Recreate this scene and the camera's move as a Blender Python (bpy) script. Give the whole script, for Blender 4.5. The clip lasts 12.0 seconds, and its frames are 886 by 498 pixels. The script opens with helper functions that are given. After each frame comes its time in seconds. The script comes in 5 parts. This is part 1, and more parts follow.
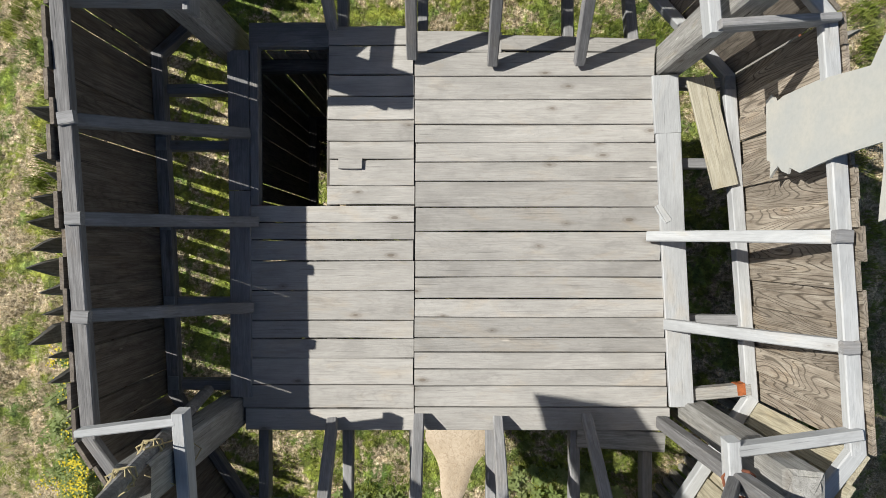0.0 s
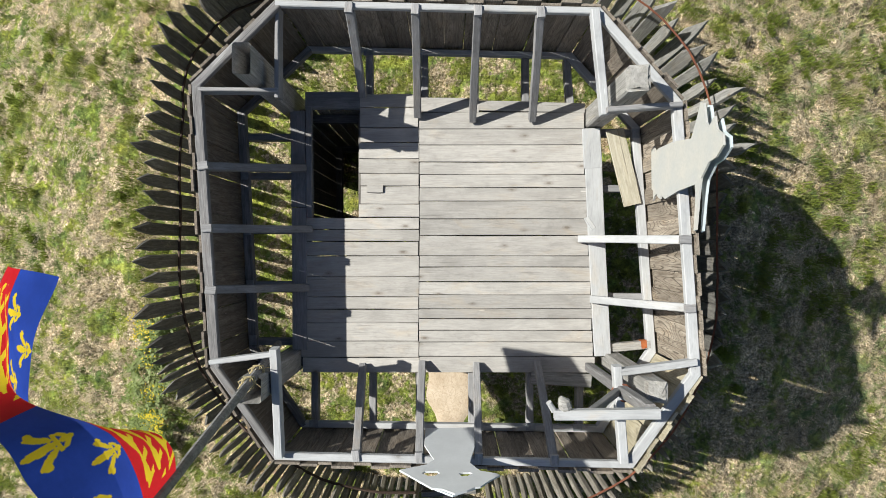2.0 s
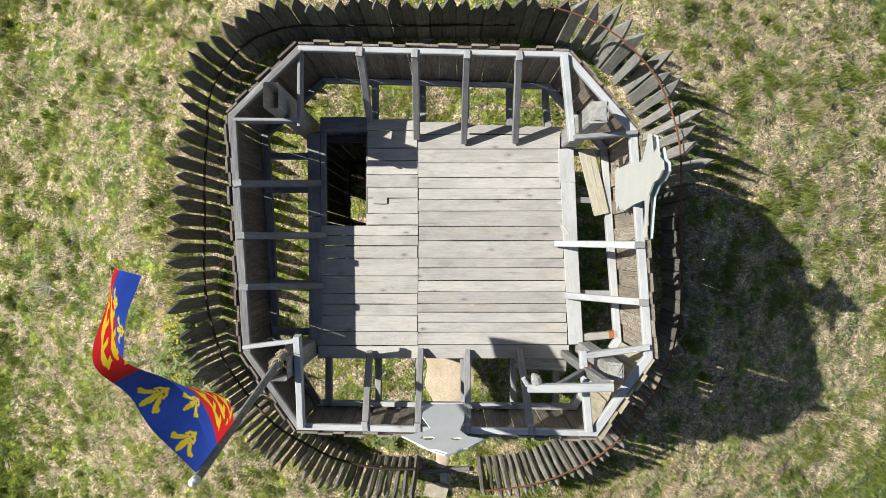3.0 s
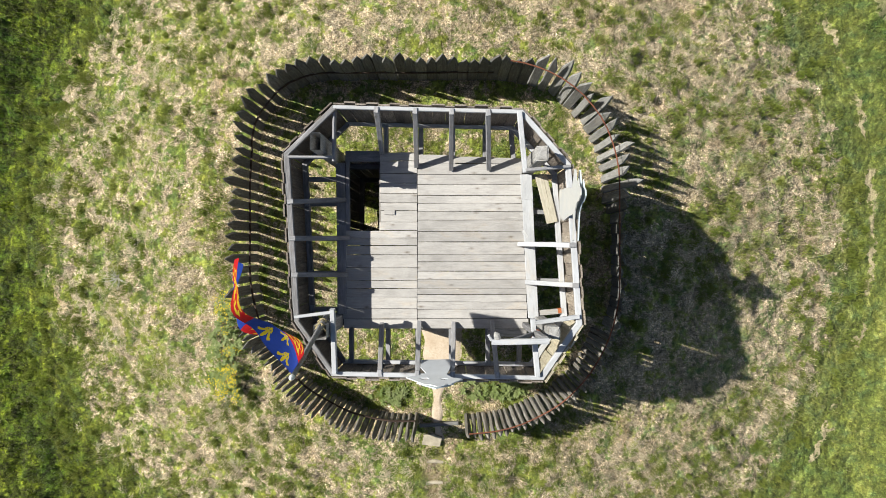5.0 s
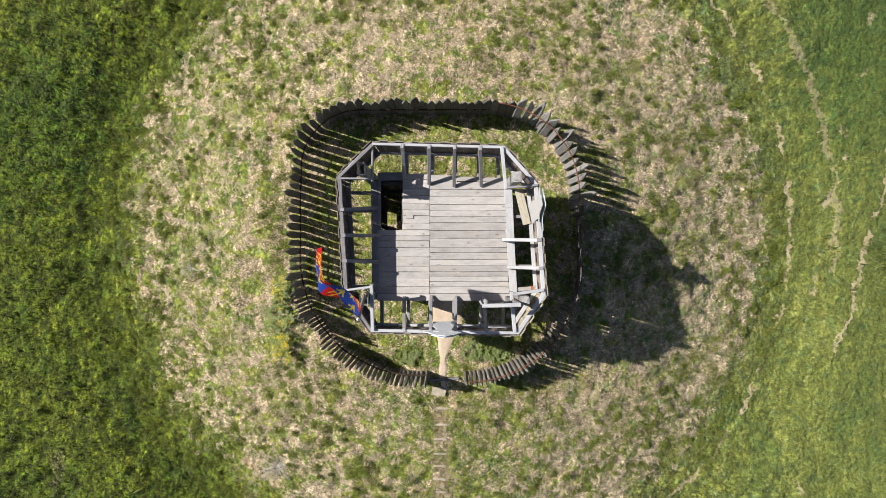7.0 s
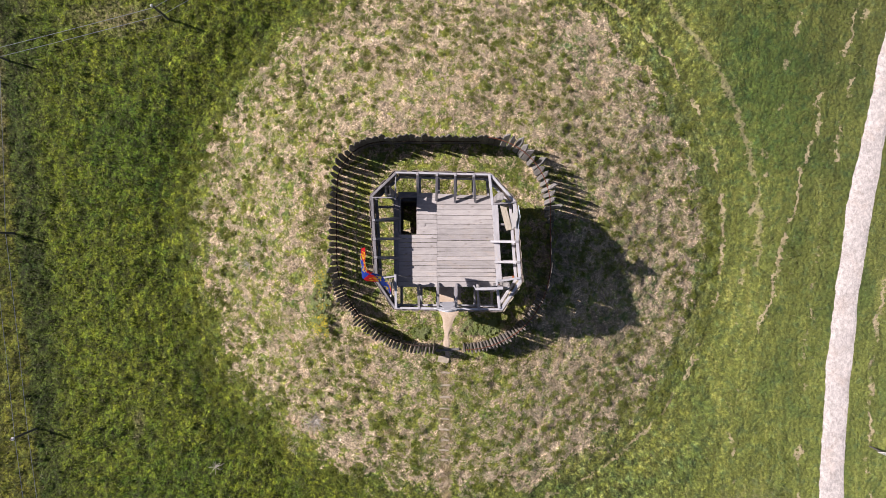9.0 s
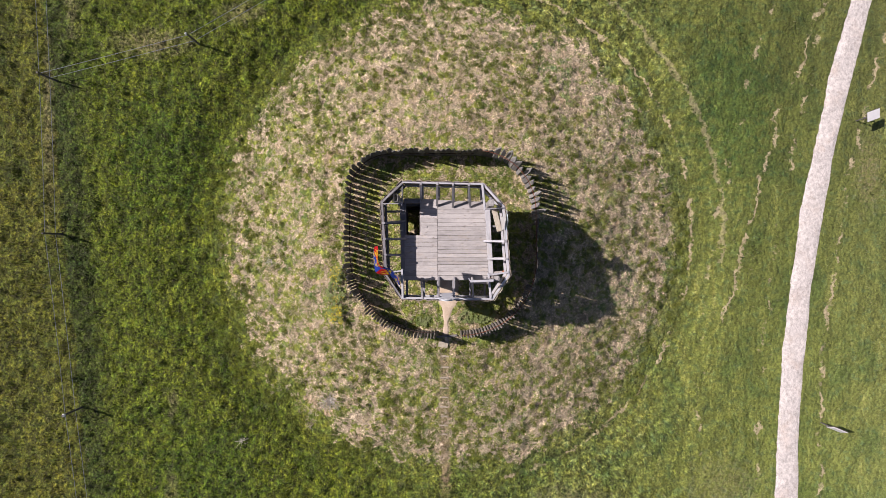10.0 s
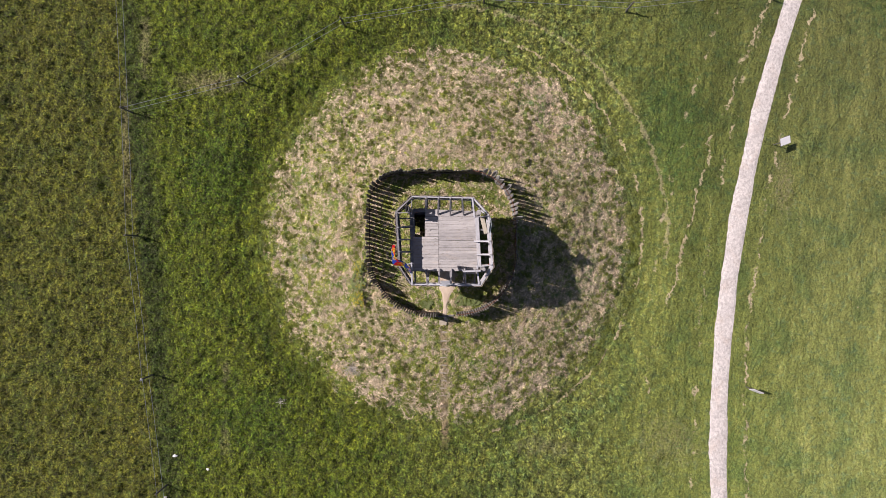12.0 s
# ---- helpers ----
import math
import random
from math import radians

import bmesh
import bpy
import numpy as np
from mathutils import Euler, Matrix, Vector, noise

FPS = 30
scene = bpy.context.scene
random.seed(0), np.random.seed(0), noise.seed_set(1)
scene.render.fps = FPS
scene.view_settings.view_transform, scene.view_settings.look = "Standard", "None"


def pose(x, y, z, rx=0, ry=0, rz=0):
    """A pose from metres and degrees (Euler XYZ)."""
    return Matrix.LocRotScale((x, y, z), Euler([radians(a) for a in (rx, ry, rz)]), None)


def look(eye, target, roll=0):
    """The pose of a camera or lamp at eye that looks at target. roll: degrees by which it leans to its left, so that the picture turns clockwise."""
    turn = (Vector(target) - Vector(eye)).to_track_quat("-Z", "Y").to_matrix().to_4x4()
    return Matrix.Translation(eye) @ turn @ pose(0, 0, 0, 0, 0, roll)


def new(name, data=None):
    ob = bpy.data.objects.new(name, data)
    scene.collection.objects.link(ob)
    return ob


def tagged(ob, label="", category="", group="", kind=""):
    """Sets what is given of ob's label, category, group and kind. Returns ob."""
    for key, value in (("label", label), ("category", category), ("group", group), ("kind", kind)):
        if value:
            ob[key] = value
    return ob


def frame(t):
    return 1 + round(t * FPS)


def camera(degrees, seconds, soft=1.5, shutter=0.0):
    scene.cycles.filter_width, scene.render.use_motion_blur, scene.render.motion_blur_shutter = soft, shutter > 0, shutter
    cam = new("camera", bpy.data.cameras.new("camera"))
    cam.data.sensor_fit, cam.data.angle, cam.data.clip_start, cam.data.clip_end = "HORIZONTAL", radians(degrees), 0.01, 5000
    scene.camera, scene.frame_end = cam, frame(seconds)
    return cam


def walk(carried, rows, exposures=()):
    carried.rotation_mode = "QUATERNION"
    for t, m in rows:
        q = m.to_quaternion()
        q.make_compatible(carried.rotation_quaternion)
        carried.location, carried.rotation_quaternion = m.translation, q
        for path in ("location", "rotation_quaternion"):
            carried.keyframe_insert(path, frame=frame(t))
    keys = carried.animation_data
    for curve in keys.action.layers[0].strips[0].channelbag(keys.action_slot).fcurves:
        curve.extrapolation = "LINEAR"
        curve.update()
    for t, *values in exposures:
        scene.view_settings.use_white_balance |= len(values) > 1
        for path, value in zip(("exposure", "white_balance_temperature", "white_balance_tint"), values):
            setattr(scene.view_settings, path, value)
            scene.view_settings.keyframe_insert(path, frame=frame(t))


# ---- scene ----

# ---------------------------------------------------------------- camera
cam = camera(72.0, 12.0, soft=0.7)
TILT_X, TILT_Y = -0.1, 0.5
# seconds, x, y, z, turn
ROWS = [
    (0.0, 0.045, 0.000, 10.819, 0.0),
    (0.5, 0.056, -0.026, 11.377, 0.0),
    (1.0, 0.073, -0.031, 11.982, 0.0),
    (1.5, 0.094, -0.020, 12.529, 0.0),
    (2.0, 0.116, -0.012, 13.091, 0.0),
    (2.5, 0.148, 0.008, 13.660, 0.0),
    (3.0, 0.187, 0.036, 14.280, 0.0),
    (5.0, 0.350, 0.022, 17.327, 0.0),
    (5.5, 0.347, -0.010, 18.244, 0.0),
    (6.0, 0.328, -0.072, 19.357, 0.0),
    (6.5, 0.291, -0.115, 20.485, 0.0),
    (7.0, 0.253, -0.120, 21.767, 0.0),
    (9.0, 0.165, -0.126, 27.330, -0.18),
    (9.5, 0.185, -0.145, 28.999, -0.20),
    (10.0, 0.208, -0.178, 30.826, -0.21),
    (10.5, 0.215, -0.192, 32.625, -0.21),
    (11.0, 0.222, -0.205, 34.618, -0.22),
    (11.5, 0.250, -0.230, 36.464, -0.23),
    (12.0, 0.290, -0.258, 38.424, -0.23),
]
walk(cam, [(t, pose(x, y, z, TILT_X, TILT_Y, turn)) for t, x, y, z, turn in ROWS],
     exposures=((0.0, 0.38, 6500, 9), (1.5, 0.54, 6500, 8), (3.0, 0.67, 6500, 8), (5.5, 0.75, 6500, 10), (7.0, 0.62, 6500, 15),
                (9.0, 0.47, 6500, 27), (12.0, 0.35, 6500, 27)))


# ---------------------------------------------------------------- light
SHIFT_X, SHIFT_Y = 0.93, -0.295        # metres that a shadow moves per metre of height
sun_data = bpy.data.lights.new("sun", "SUN")
sun_data.energy, sun_data.angle, sun_data.color = 4.9, radians(0.53), (1.0, 0.97, 0.89)
sun = new("sun", sun_data)
sun.matrix_world = look((-20 * SHIFT_X, -20 * SHIFT_Y, 20), (0, 0, 0))

world = bpy.data.worlds.new("sky")
scene.world = world
world.use_nodes = True
wn = world.node_tree
wn.nodes.clear()
sky = wn.nodes.new("ShaderNodeTexSky")
sky.sky_type, sky.sun_disc = "NISHITA", False
sky.sun_elevation = math.atan(1 / math.hypot(SHIFT_X, SHIFT_Y))
sky.sun_rotation = math.atan2(-SHIFT_X, -SHIFT_Y)
bg = wn.nodes.new("ShaderNodeBackground")
bg.inputs["Strength"].default_value = 0.049
wo = wn.nodes.new("ShaderNodeOutputWorld")
wn.links.new(sky.outputs[0], bg.inputs[0])
wn.links.new(bg.outputs[0], wo.inputs[0])


# ---------------------------------------------------------------- materials
class Mat:
    """A small builder for node materials."""

    def __init__(self, name, roughness=0.8, metallic=0.0):
        self.m = bpy.data.materials.new(name)
        self.m.use_nodes = True
        self.t = self.m.node_tree
        self.p = self.t.nodes["Principled BSDF"]
        self.p.inputs["Roughness"].default_value = roughness
        self.p.inputs["Metallic"].default_value = metallic
        self.p.inputs["Specular IOR Level"].default_value = 0.25

    def n(self, kind, **values):
        node = self.t.nodes.new("ShaderNode" + kind)
        for k, v in values.items():
            setattr(node, k, v)
        return node

    def l(self, a, b):
        self.t.links.new(a, b)

    def math(self, op, a, b=None, clamp=False):
        node = self.n("Math", operation=op, use_clamp=clamp)
        for i, v in enumerate((a, b)):
            if v is None:
                continue
            if isinstance(v, (int, float)):
                node.inputs[i].default_value = v
            else:
                self.l(v, node.inputs[i])
        return node.outputs[0]

    def mapped(self, source, scale=(1, 1, 1), offset=None):
        node = self.n("Mapping")
        self.l(source, node.inputs["Vector"])
        node.inputs["Scale"].default_value = scale
        if offset is not None:
            self.l(offset, node.inputs["Location"])
        return node.outputs[0]

    def noise(self, vector, scale=1.0, detail=4.0, rough=0.55, distortion=0.0):
        node = self.n("TexNoise")
        self.l(vector, node.inputs["Vector"])
        node.inputs["Scale"].default_value = scale
        node.inputs["Detail"].default_value = detail
        node.inputs["Roughness"].default_value = rough
        node.inputs["Distortion"].default_value = distortion
        return node.outputs["Fac"]

    def n_sep(self, colour):
        node = self.n("SeparateColor")
        self.l(colour, node.inputs[0])
        return node.outputs[0]

    def ramp(self, fac, stops):
        node = self.n("ValToRGB")
        e = node.color_ramp.elements
        while len(e) < len(stops):
            e.new(0.5)
        for i, (pos, col) in enumerate(stops):
            e[i].position = pos
            e[i].color = (*col, 1) if isinstance(col, tuple) else (col, col, col, 1)
        self.l(fac, node.inputs[0])
        return node.outputs[0]

    def mix(self, fac, a, b, blend="MIX"):
        node = self.n("MixRGB", blend_type=blend)
        for i, v in enumerate((fac, a, b)):
            if isinstance(v, (int, float)):
                node.inputs[i].default_value = v
            elif isinstance(v, tuple):
                node.inputs[i].default_value = (*v, 1)
            else:
                self.l(v, node.inputs[i])
        return node.outputs[0]

    def bump(self, height, strength=0.3, distance=0.01):
        node = self.n("Bump")
        node.inputs["Strength"].default_value = strength
        node.inputs["Distance"].default_value = distance
        self.l(height, node.inputs["Height"])
        self.l(node.outputs[0], self.p.inputs["Normal"])

    def colour(self, c):
        if isinstance(c, tuple):
            self.p.inputs["Base Color"].default_value = (*c, 1)
        else:
            self.l(c, self.p.inputs["Base Color"])
        return self


def wood(name, dark, mid, light, rings=0.0, spread=0.3, rough=0.82, moss=0.0, knots=1.0, pitch=150.0, even=False):
    """Sawn timber with the grain along local x: fine streaks, ring lines, cracks, knots, grey stains, and a tone of its own for each piece."""
    m = Mat(name, rough)
    obj = m.n("TexCoord").outputs["Object"]
    rnd = m.n("ObjectInfo").outputs["Random"]
    shift = m.n("CombineXYZ")
    m.l(m.math("MULTIPLY", rnd, 37.0), shift.inputs[0])
    m.l(m.math("MULTIPLY", rnd, 91.0), shift.inputs[1])
    m.l(m.math("MULTIPLY", rnd, 53.0), shift.inputs[2])
    off = shift.outputs[0]
    streak = m.noise(m.mapped(obj, (1.6, 26, 26), off), 1.0, 6, 0.65, 0.3)
    fine = m.noise(m.mapped(obj, (5, 150, 150), off), 1.0, 4, 0.7)
    blotch = m.noise(m.mapped(obj, (5.5, 13, 13), off), 1.0, 5, 0.65, 0.5)
    stain = m.noise(m.mapped(obj, (1.3, 3.0, 3.0), off), 1.0, 5, 0.6, 0.6)
    calm = tuple(0.45 * a + 0.55 * b for a, b in zip(dark, mid)) if even else dark
    high = tuple(0.45 * a + 0.55 * b for a, b in zip(light, mid)) if even else light
    col = m.ramp(streak, ((0.26, calm), (0.50, mid), (0.72, high)))
    contour = m.noise(m.mapped(obj, (0.55, 4.6, 4.6), off), 1.0, 1.5, 0.45, 0.3)
    line = m.math("SINE", m.math("MULTIPLY", contour, pitch))
    line = m.ramp(line, ((0.0, 0.0), (0.60, 0.05), (1.0, 1.0)))
    if rings:
        col = m.mix(m.math("MULTIPLY", line, rings), col, tuple(0.35 * c for c in dark))
    col = m.mix(m.ramp(fine, ((0.47, 0.0), (0.66, 0.34 if even else 0.6))), col, tuple(0.72 * c for c in dark))
    col = m.mix(m.ramp(fine, ((0.32, 0.35), (0.44, 0.0))), col, tuple(1.08 * c for c in light))
    col = m.mix(m.ramp(blotch, ((0.54, 0.0), (0.72, 0.42))), col, tuple(0.72 * c for c in dark))
    col = m.mix(m.ramp(blotch, ((0.28, 0.4), (0.44, 0.0))), col, light)
    col = m.mix(m.ramp(stain, ((0.36, 0.5), (0.52, 0.0))), col, tuple(0.62 * c for c in mid))
    crack = m.noise(m.mapped(obj, (1.3, 75, 75), off), 1.0, 2, 0.5)
    crack = m.ramp(crack, ((0.70, 0.0), (0.74, 0.45)) if even else ((0.68, 0.0), (0.72, 0.6)))
    col = m.mix(crack, col, tuple(0.28 * c for c in dark))
    vor = m.n("TexVoronoi", voronoi_dimensions="2D")
    m.l(m.mapped(obj, (2.2, 5.0, 5.0), off), vor.inputs["Vector"])
    vor.inputs["Scale"].default_value = 1.0
    pick = m.math("GREATER_THAN", m.n_sep(vor.outputs["Color"]), 0.76)
    ragged = m.math("ADD", vor.outputs["Distance"], m.math("MULTIPLY", m.math("SUBTRACT", blotch, 0.5), 0.22))
    knot = m.ramp(ragged, ((0.03, 0.72), (0.06, 0.30), (0.09, 0.34), (0.13, 0.10), (0.22, 0.0)))
    col = m.mix(m.math("MULTIPLY", m.math("MULTIPLY", knot, pick), knots), col, (0.12, 0.095, 0.072))
    nail = m.n("TexVoronoi")
    m.l(m.mapped(obj, (2.2, 9.0, 9.0), off), nail.inputs["Vector"])
    nail.inputs["Scale"].default_value = 1.0
    scuff = m.math("MULTIPLY", m.ramp(nail.outputs["Distance"], ((0.05, 0.6), (0.09, 0.0))), m.math("GREATER_THAN", m.n_sep(nail.outputs["Color"]), 0.72))
    col = m.mix(m.math("MULTIPLY", scuff, min(1.0, knots)), col, tuple(min(0.8, 1.35 * c) for c in light))
    warm = m.noise(m.mapped(obj, (1.8, 5.0, 5.0), off), 1.0, 4, 0.6, 0.8)
    col = m.mix(m.ramp(warm, ((0.55, 0.0), (0.70, 0.4))), col, m.mix(1.0, col, (1.12, 0.98, 0.80), "MULTIPLY"))
    tone = m.math("ADD", m.math("MULTIPLY", rnd, spread), 1.0 - spread / 2)
    grey = m.n("CombineXYZ")
    for i in range(3):
        m.l(tone, grey.inputs[i])
    col = m.mix(1.0, col, grey.outputs[0], "MULTIPLY")
    if moss:
        pos = m.n("NewGeometry").outputs["Position"]
        spot = m.noise(pos, 9.0, 6, 0.7)
        col = m.mix(m.math("MULTIPLY", m.ramp(spot, ((0.58, 0.0), (0.66, 1.0))), moss), col, (0.42, 0.41, 0.33))
    m.colour(col)
    h = m.math("ADD", m.math("MULTIPLY", streak, 0.6), m.math("MULTIPLY", fine, 0.5))
    h = m.math("SUBTRACT", h, m.math("MULTIPLY", crack, 0.7))
    if rings:
        h = m.math("SUBTRACT", h, m.math("MULTIPLY", line, 0.5 * rings))
    m.bump(h, 0.6, 0.006)
    return m.m


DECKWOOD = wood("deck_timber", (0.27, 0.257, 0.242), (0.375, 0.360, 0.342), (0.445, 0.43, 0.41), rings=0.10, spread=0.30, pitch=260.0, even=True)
# DECKWOOD about 15% brighter: the west run's brightness is put into the colour
BRIGHTDECK = wood("brightened_deck_timber", (0.31, 0.296, 0.278), (0.43, 0.412, 0.39), (0.50, 0.484, 0.46), rings=0.10, spread=0.26, pitch=260.0, even=True)
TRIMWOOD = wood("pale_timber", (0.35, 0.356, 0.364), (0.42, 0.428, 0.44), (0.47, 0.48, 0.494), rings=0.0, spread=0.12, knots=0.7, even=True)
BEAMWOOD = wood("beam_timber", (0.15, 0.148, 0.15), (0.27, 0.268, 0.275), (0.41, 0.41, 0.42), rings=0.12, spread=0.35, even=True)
# beam timber darkened; on the western rails the shade is in this colour
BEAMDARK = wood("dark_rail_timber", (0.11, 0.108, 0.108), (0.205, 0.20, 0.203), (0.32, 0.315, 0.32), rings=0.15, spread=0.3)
# east boards: stronger rings, and the sunlit side's brightness put into the colour
EASTWOOD = wood("sunlit_tone_board_timber", (0.17, 0.135, 0.105), (0.32, 0.275, 0.225), (0.45, 0.405, 0.34), rings=0.85, spread=0.36, pitch=190.0)
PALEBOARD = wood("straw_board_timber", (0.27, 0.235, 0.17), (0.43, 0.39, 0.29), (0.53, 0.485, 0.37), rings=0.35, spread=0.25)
# western boards: brown timber, darkened in the colour for the shaded side
WESTWOOD = wood("brown_shade_board_timber", (0.085, 0.07, 0.056), (0.165, 0.14, 0.116), (0.25, 0.22, 0.19), rings=0.3, spread=0.35)
WALLWOOD = wood("board_timber", (0.12, 0.10, 0.08), (0.25, 0.215, 0.18), (0.34, 0.30, 0.26), rings=0.42, spread=0.40)
POSTWOOD = wood("post_timber", (0.175, 0.168, 0.158), (0.33, 0.322, 0.308), (0.44, 0.432, 0.415), rings=0.18, spread=0.15, moss=0.12)
PALESTAKE = wood("pale_stake_timber", (0.15, 0.145, 0.138), (0.26, 0.255, 0.245), (0.38, 0.372, 0.355), rings=0.3, spread=0.6, moss=0.2)
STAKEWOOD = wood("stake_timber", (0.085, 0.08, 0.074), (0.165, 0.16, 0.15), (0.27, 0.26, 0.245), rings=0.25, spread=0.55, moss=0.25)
LOGWOOD = wood("log_timber", (0.11, 0.098, 0.084), (0.23, 0.21, 0.185), (0.36, 0.335, 0.30), rings=0.0, spread=0.5, moss=0.3)
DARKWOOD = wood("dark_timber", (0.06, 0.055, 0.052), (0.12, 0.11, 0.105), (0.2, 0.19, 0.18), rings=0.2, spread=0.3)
NEWWOOD = wood("loose_timber", (0.33, 0.30, 0.235), (0.42, 0.39, 0.31), (0.48, 0.45, 0.375), rings=0.06, spread=0.1)


def plain(name, base, vary=0.25, scale=6.0, roughness=0.7, metallic=0.0, bump=0.2, other=None):
    m = Mat(name, roughness, metallic)
    pos = m.n("NewGeometry").outputs["Position"]
    a = m.noise(pos, scale, 6, 0.6)
    b = m.noise(pos, scale * 9, 3, 0.6)
    other = other or tuple(c * (1 - vary) for c in base)
    col = m.mix(m.ramp(a, ((0.35, 0.0), (0.65, 1.0))), base, other)
    col = m.mix(m.ramp(b, ((0.4, 0.0), (0.8, 0.5))), col, tuple(c * (1 - vary) for c in base))
    m.colour(col)
    m.bump(m.math("ADD", a, m.math("MULTIPLY", b, 0.4)), bump, 0.01)
    return m.m


def thin(mt, share):
    """Lets part of the light through a cloth, a leaf or a blade."""
    tr = mt.node_tree
    lit = tr.nodes.new("ShaderNodeBsdfTranslucent")
    mixed = tr.nodes.new("ShaderNodeMixShader")
    mixed.inputs[0].default_value = share
    pr = tr.nodes["Principled BSDF"]
    tr.links.new(pr.inputs["Base Color"].links[0].from_socket, lit.inputs[0])
    tr.links.new(pr.outputs[0], mixed.inputs[1])
    tr.links.new(lit.outputs[0], mixed.inputs[2])
    tr.links.new(mixed.outputs[0], tr.nodes["Material Output"].inputs[0])


RUST = plain("rusted_iron", (0.23, 0.085, 0.045), 0.5, 12, 0.85, 0.1, 0.4, (0.12, 0.05, 0.035))
IRON = plain("dark_iron", (0.075, 0.052, 0.042), 0.4, 12, 0.6, 0.5)
ZINC = plain("zinc_plate", (0.36, 0.39, 0.43), 0.3, 20, 0.5, 0.6)
PLY = plain("grey_painted_plywood", (0.40, 0.41, 0.405), 0.15, 3.5, 0.6, 0.0, 0.1, (0.46, 0.45, 0.415))
PLYPALE = plain("pale_painted_plywood", (0.56, 0.58, 0.60), 0.12, 3.5, 0.55, 0, 0.05)
PLYEDGE = plain("pale_blue_paint", (0.55, 0.62, 0.66), 0.15, 9, 0.55)
ROPE = plain("straw_rope", (0.5, 0.42, 0.24), 0.3, 60, 0.9)
WHITE = plain("white_board", (0.72, 0.72, 0.70), 0.08, 3, 0.45, 0, 0.03)
ORANGE = plain("orange_stain", (0.45, 0.14, 0.05), 0.5, 25, 0.8)
STONE = plain("pale_stone", (0.42, 0.37, 0.28), 0.35, 7, 0.9, 0, 0.5)
LEAF = plain("leaf_green", (0.20, 0.27, 0.075), 0.45, 3, 0.55, 0, 0.0, (0.30, 0.34, 0.15))
YELLOW = plain("yellow_petal", (0.62, 0.50, 0.03), 0.2, 10, 0.6, 0, 0.0)
TWIG = plain("bleached_twig", (0.52, 0.49, 0.42), 0.25, 10, 0.85, 0, 0.0)


def grass_mask(m, pos):
    """How green the sward is at a place: dry on the mound, green inside the palisade, in the ditch and on the meadow."""
    sep = m.n("SeparateXYZ")
    m.l(pos, sep.inputs[0])
    x, y = sep.outputs[0], sep.outputs[1]
    flat = m.n("CombineXYZ")
    m.l(x, flat.inputs[0])
    m.l(y, flat.inputs[1])
    p = flat.outputs[0]
    big = m.noise(p, 0.35, 3, 0.55)
    mid = m.noise(p, 1.9, 5, 0.65, 0.5)
    small = m.noise(p, 11.0, 4, 0.7)
    dx, dy = m.math("SUBTRACT", x, 0.1), m.math("SUBTRACT", y, 0.6)
    r = m.math("SQRT", m.math("ADD", m.math("MULTIPLY", dx, dx), m.math("MULTIPLY", m.math("MULTIPLY", dy, dy), 0.94)))
    wob = m.math("ADD", r, m.math("ADD", m.math("MULTIPLY", m.math("SUBTRACT", big, 0.5), 3.2), m.math("MULTIPLY", m.math("SUBTRACT", m.noise(p, 0.9, 5, 0.7, 0.5), 0.5), 2.4)))
    outer = m.ramp(m.math("MULTIPLY", wob, 0.05), ((0.545, 0.0), (0.645, 0.52)))
    outer = m.math("ADD", outer, m.ramp(m.math("MULTIPLY", x, -0.1), ((0.38, 0.0), (0.75, 0.05))))
    inner = m.ramp(m.math("MULTIPLY", r, 0.05), ((0.19, 0.06), (0.24, 0.0)))
    tuft = m.noise(p, 4.2, 4, 0.6, 0.4)
    gx, gy = m.math("SUBTRACT", x, 0.3), m.math("ADD", y, 7.4)
    slope = m.math("SQRT", m.math("ADD", m.math("MULTIPLY", gx, gx), m.math("MULTIPLY", gy, gy)))
    inner = m.math("ADD", inner, m.ramp(m.math("MULTIPLY", slope, 0.2), ((0.2, 0.085), (0.9, 0.0))))
    sum_ = m.math("ADD", m.math("ADD", outer, inner), m.math("ADD", m.math("MULTIPLY", mid, 0.95), m.math("MULTIPLY", m.math("ADD", small, tuft), 0.5)))
    green = m.ramp(m.math("MULTIPLY", sum_, 0.5), ((0.470, 0.0), (0.528, 1.0)))
    return green, r, big, mid, small, x, y, p


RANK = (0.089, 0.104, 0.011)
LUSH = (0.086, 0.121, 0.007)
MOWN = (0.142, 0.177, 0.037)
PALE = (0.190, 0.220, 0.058)


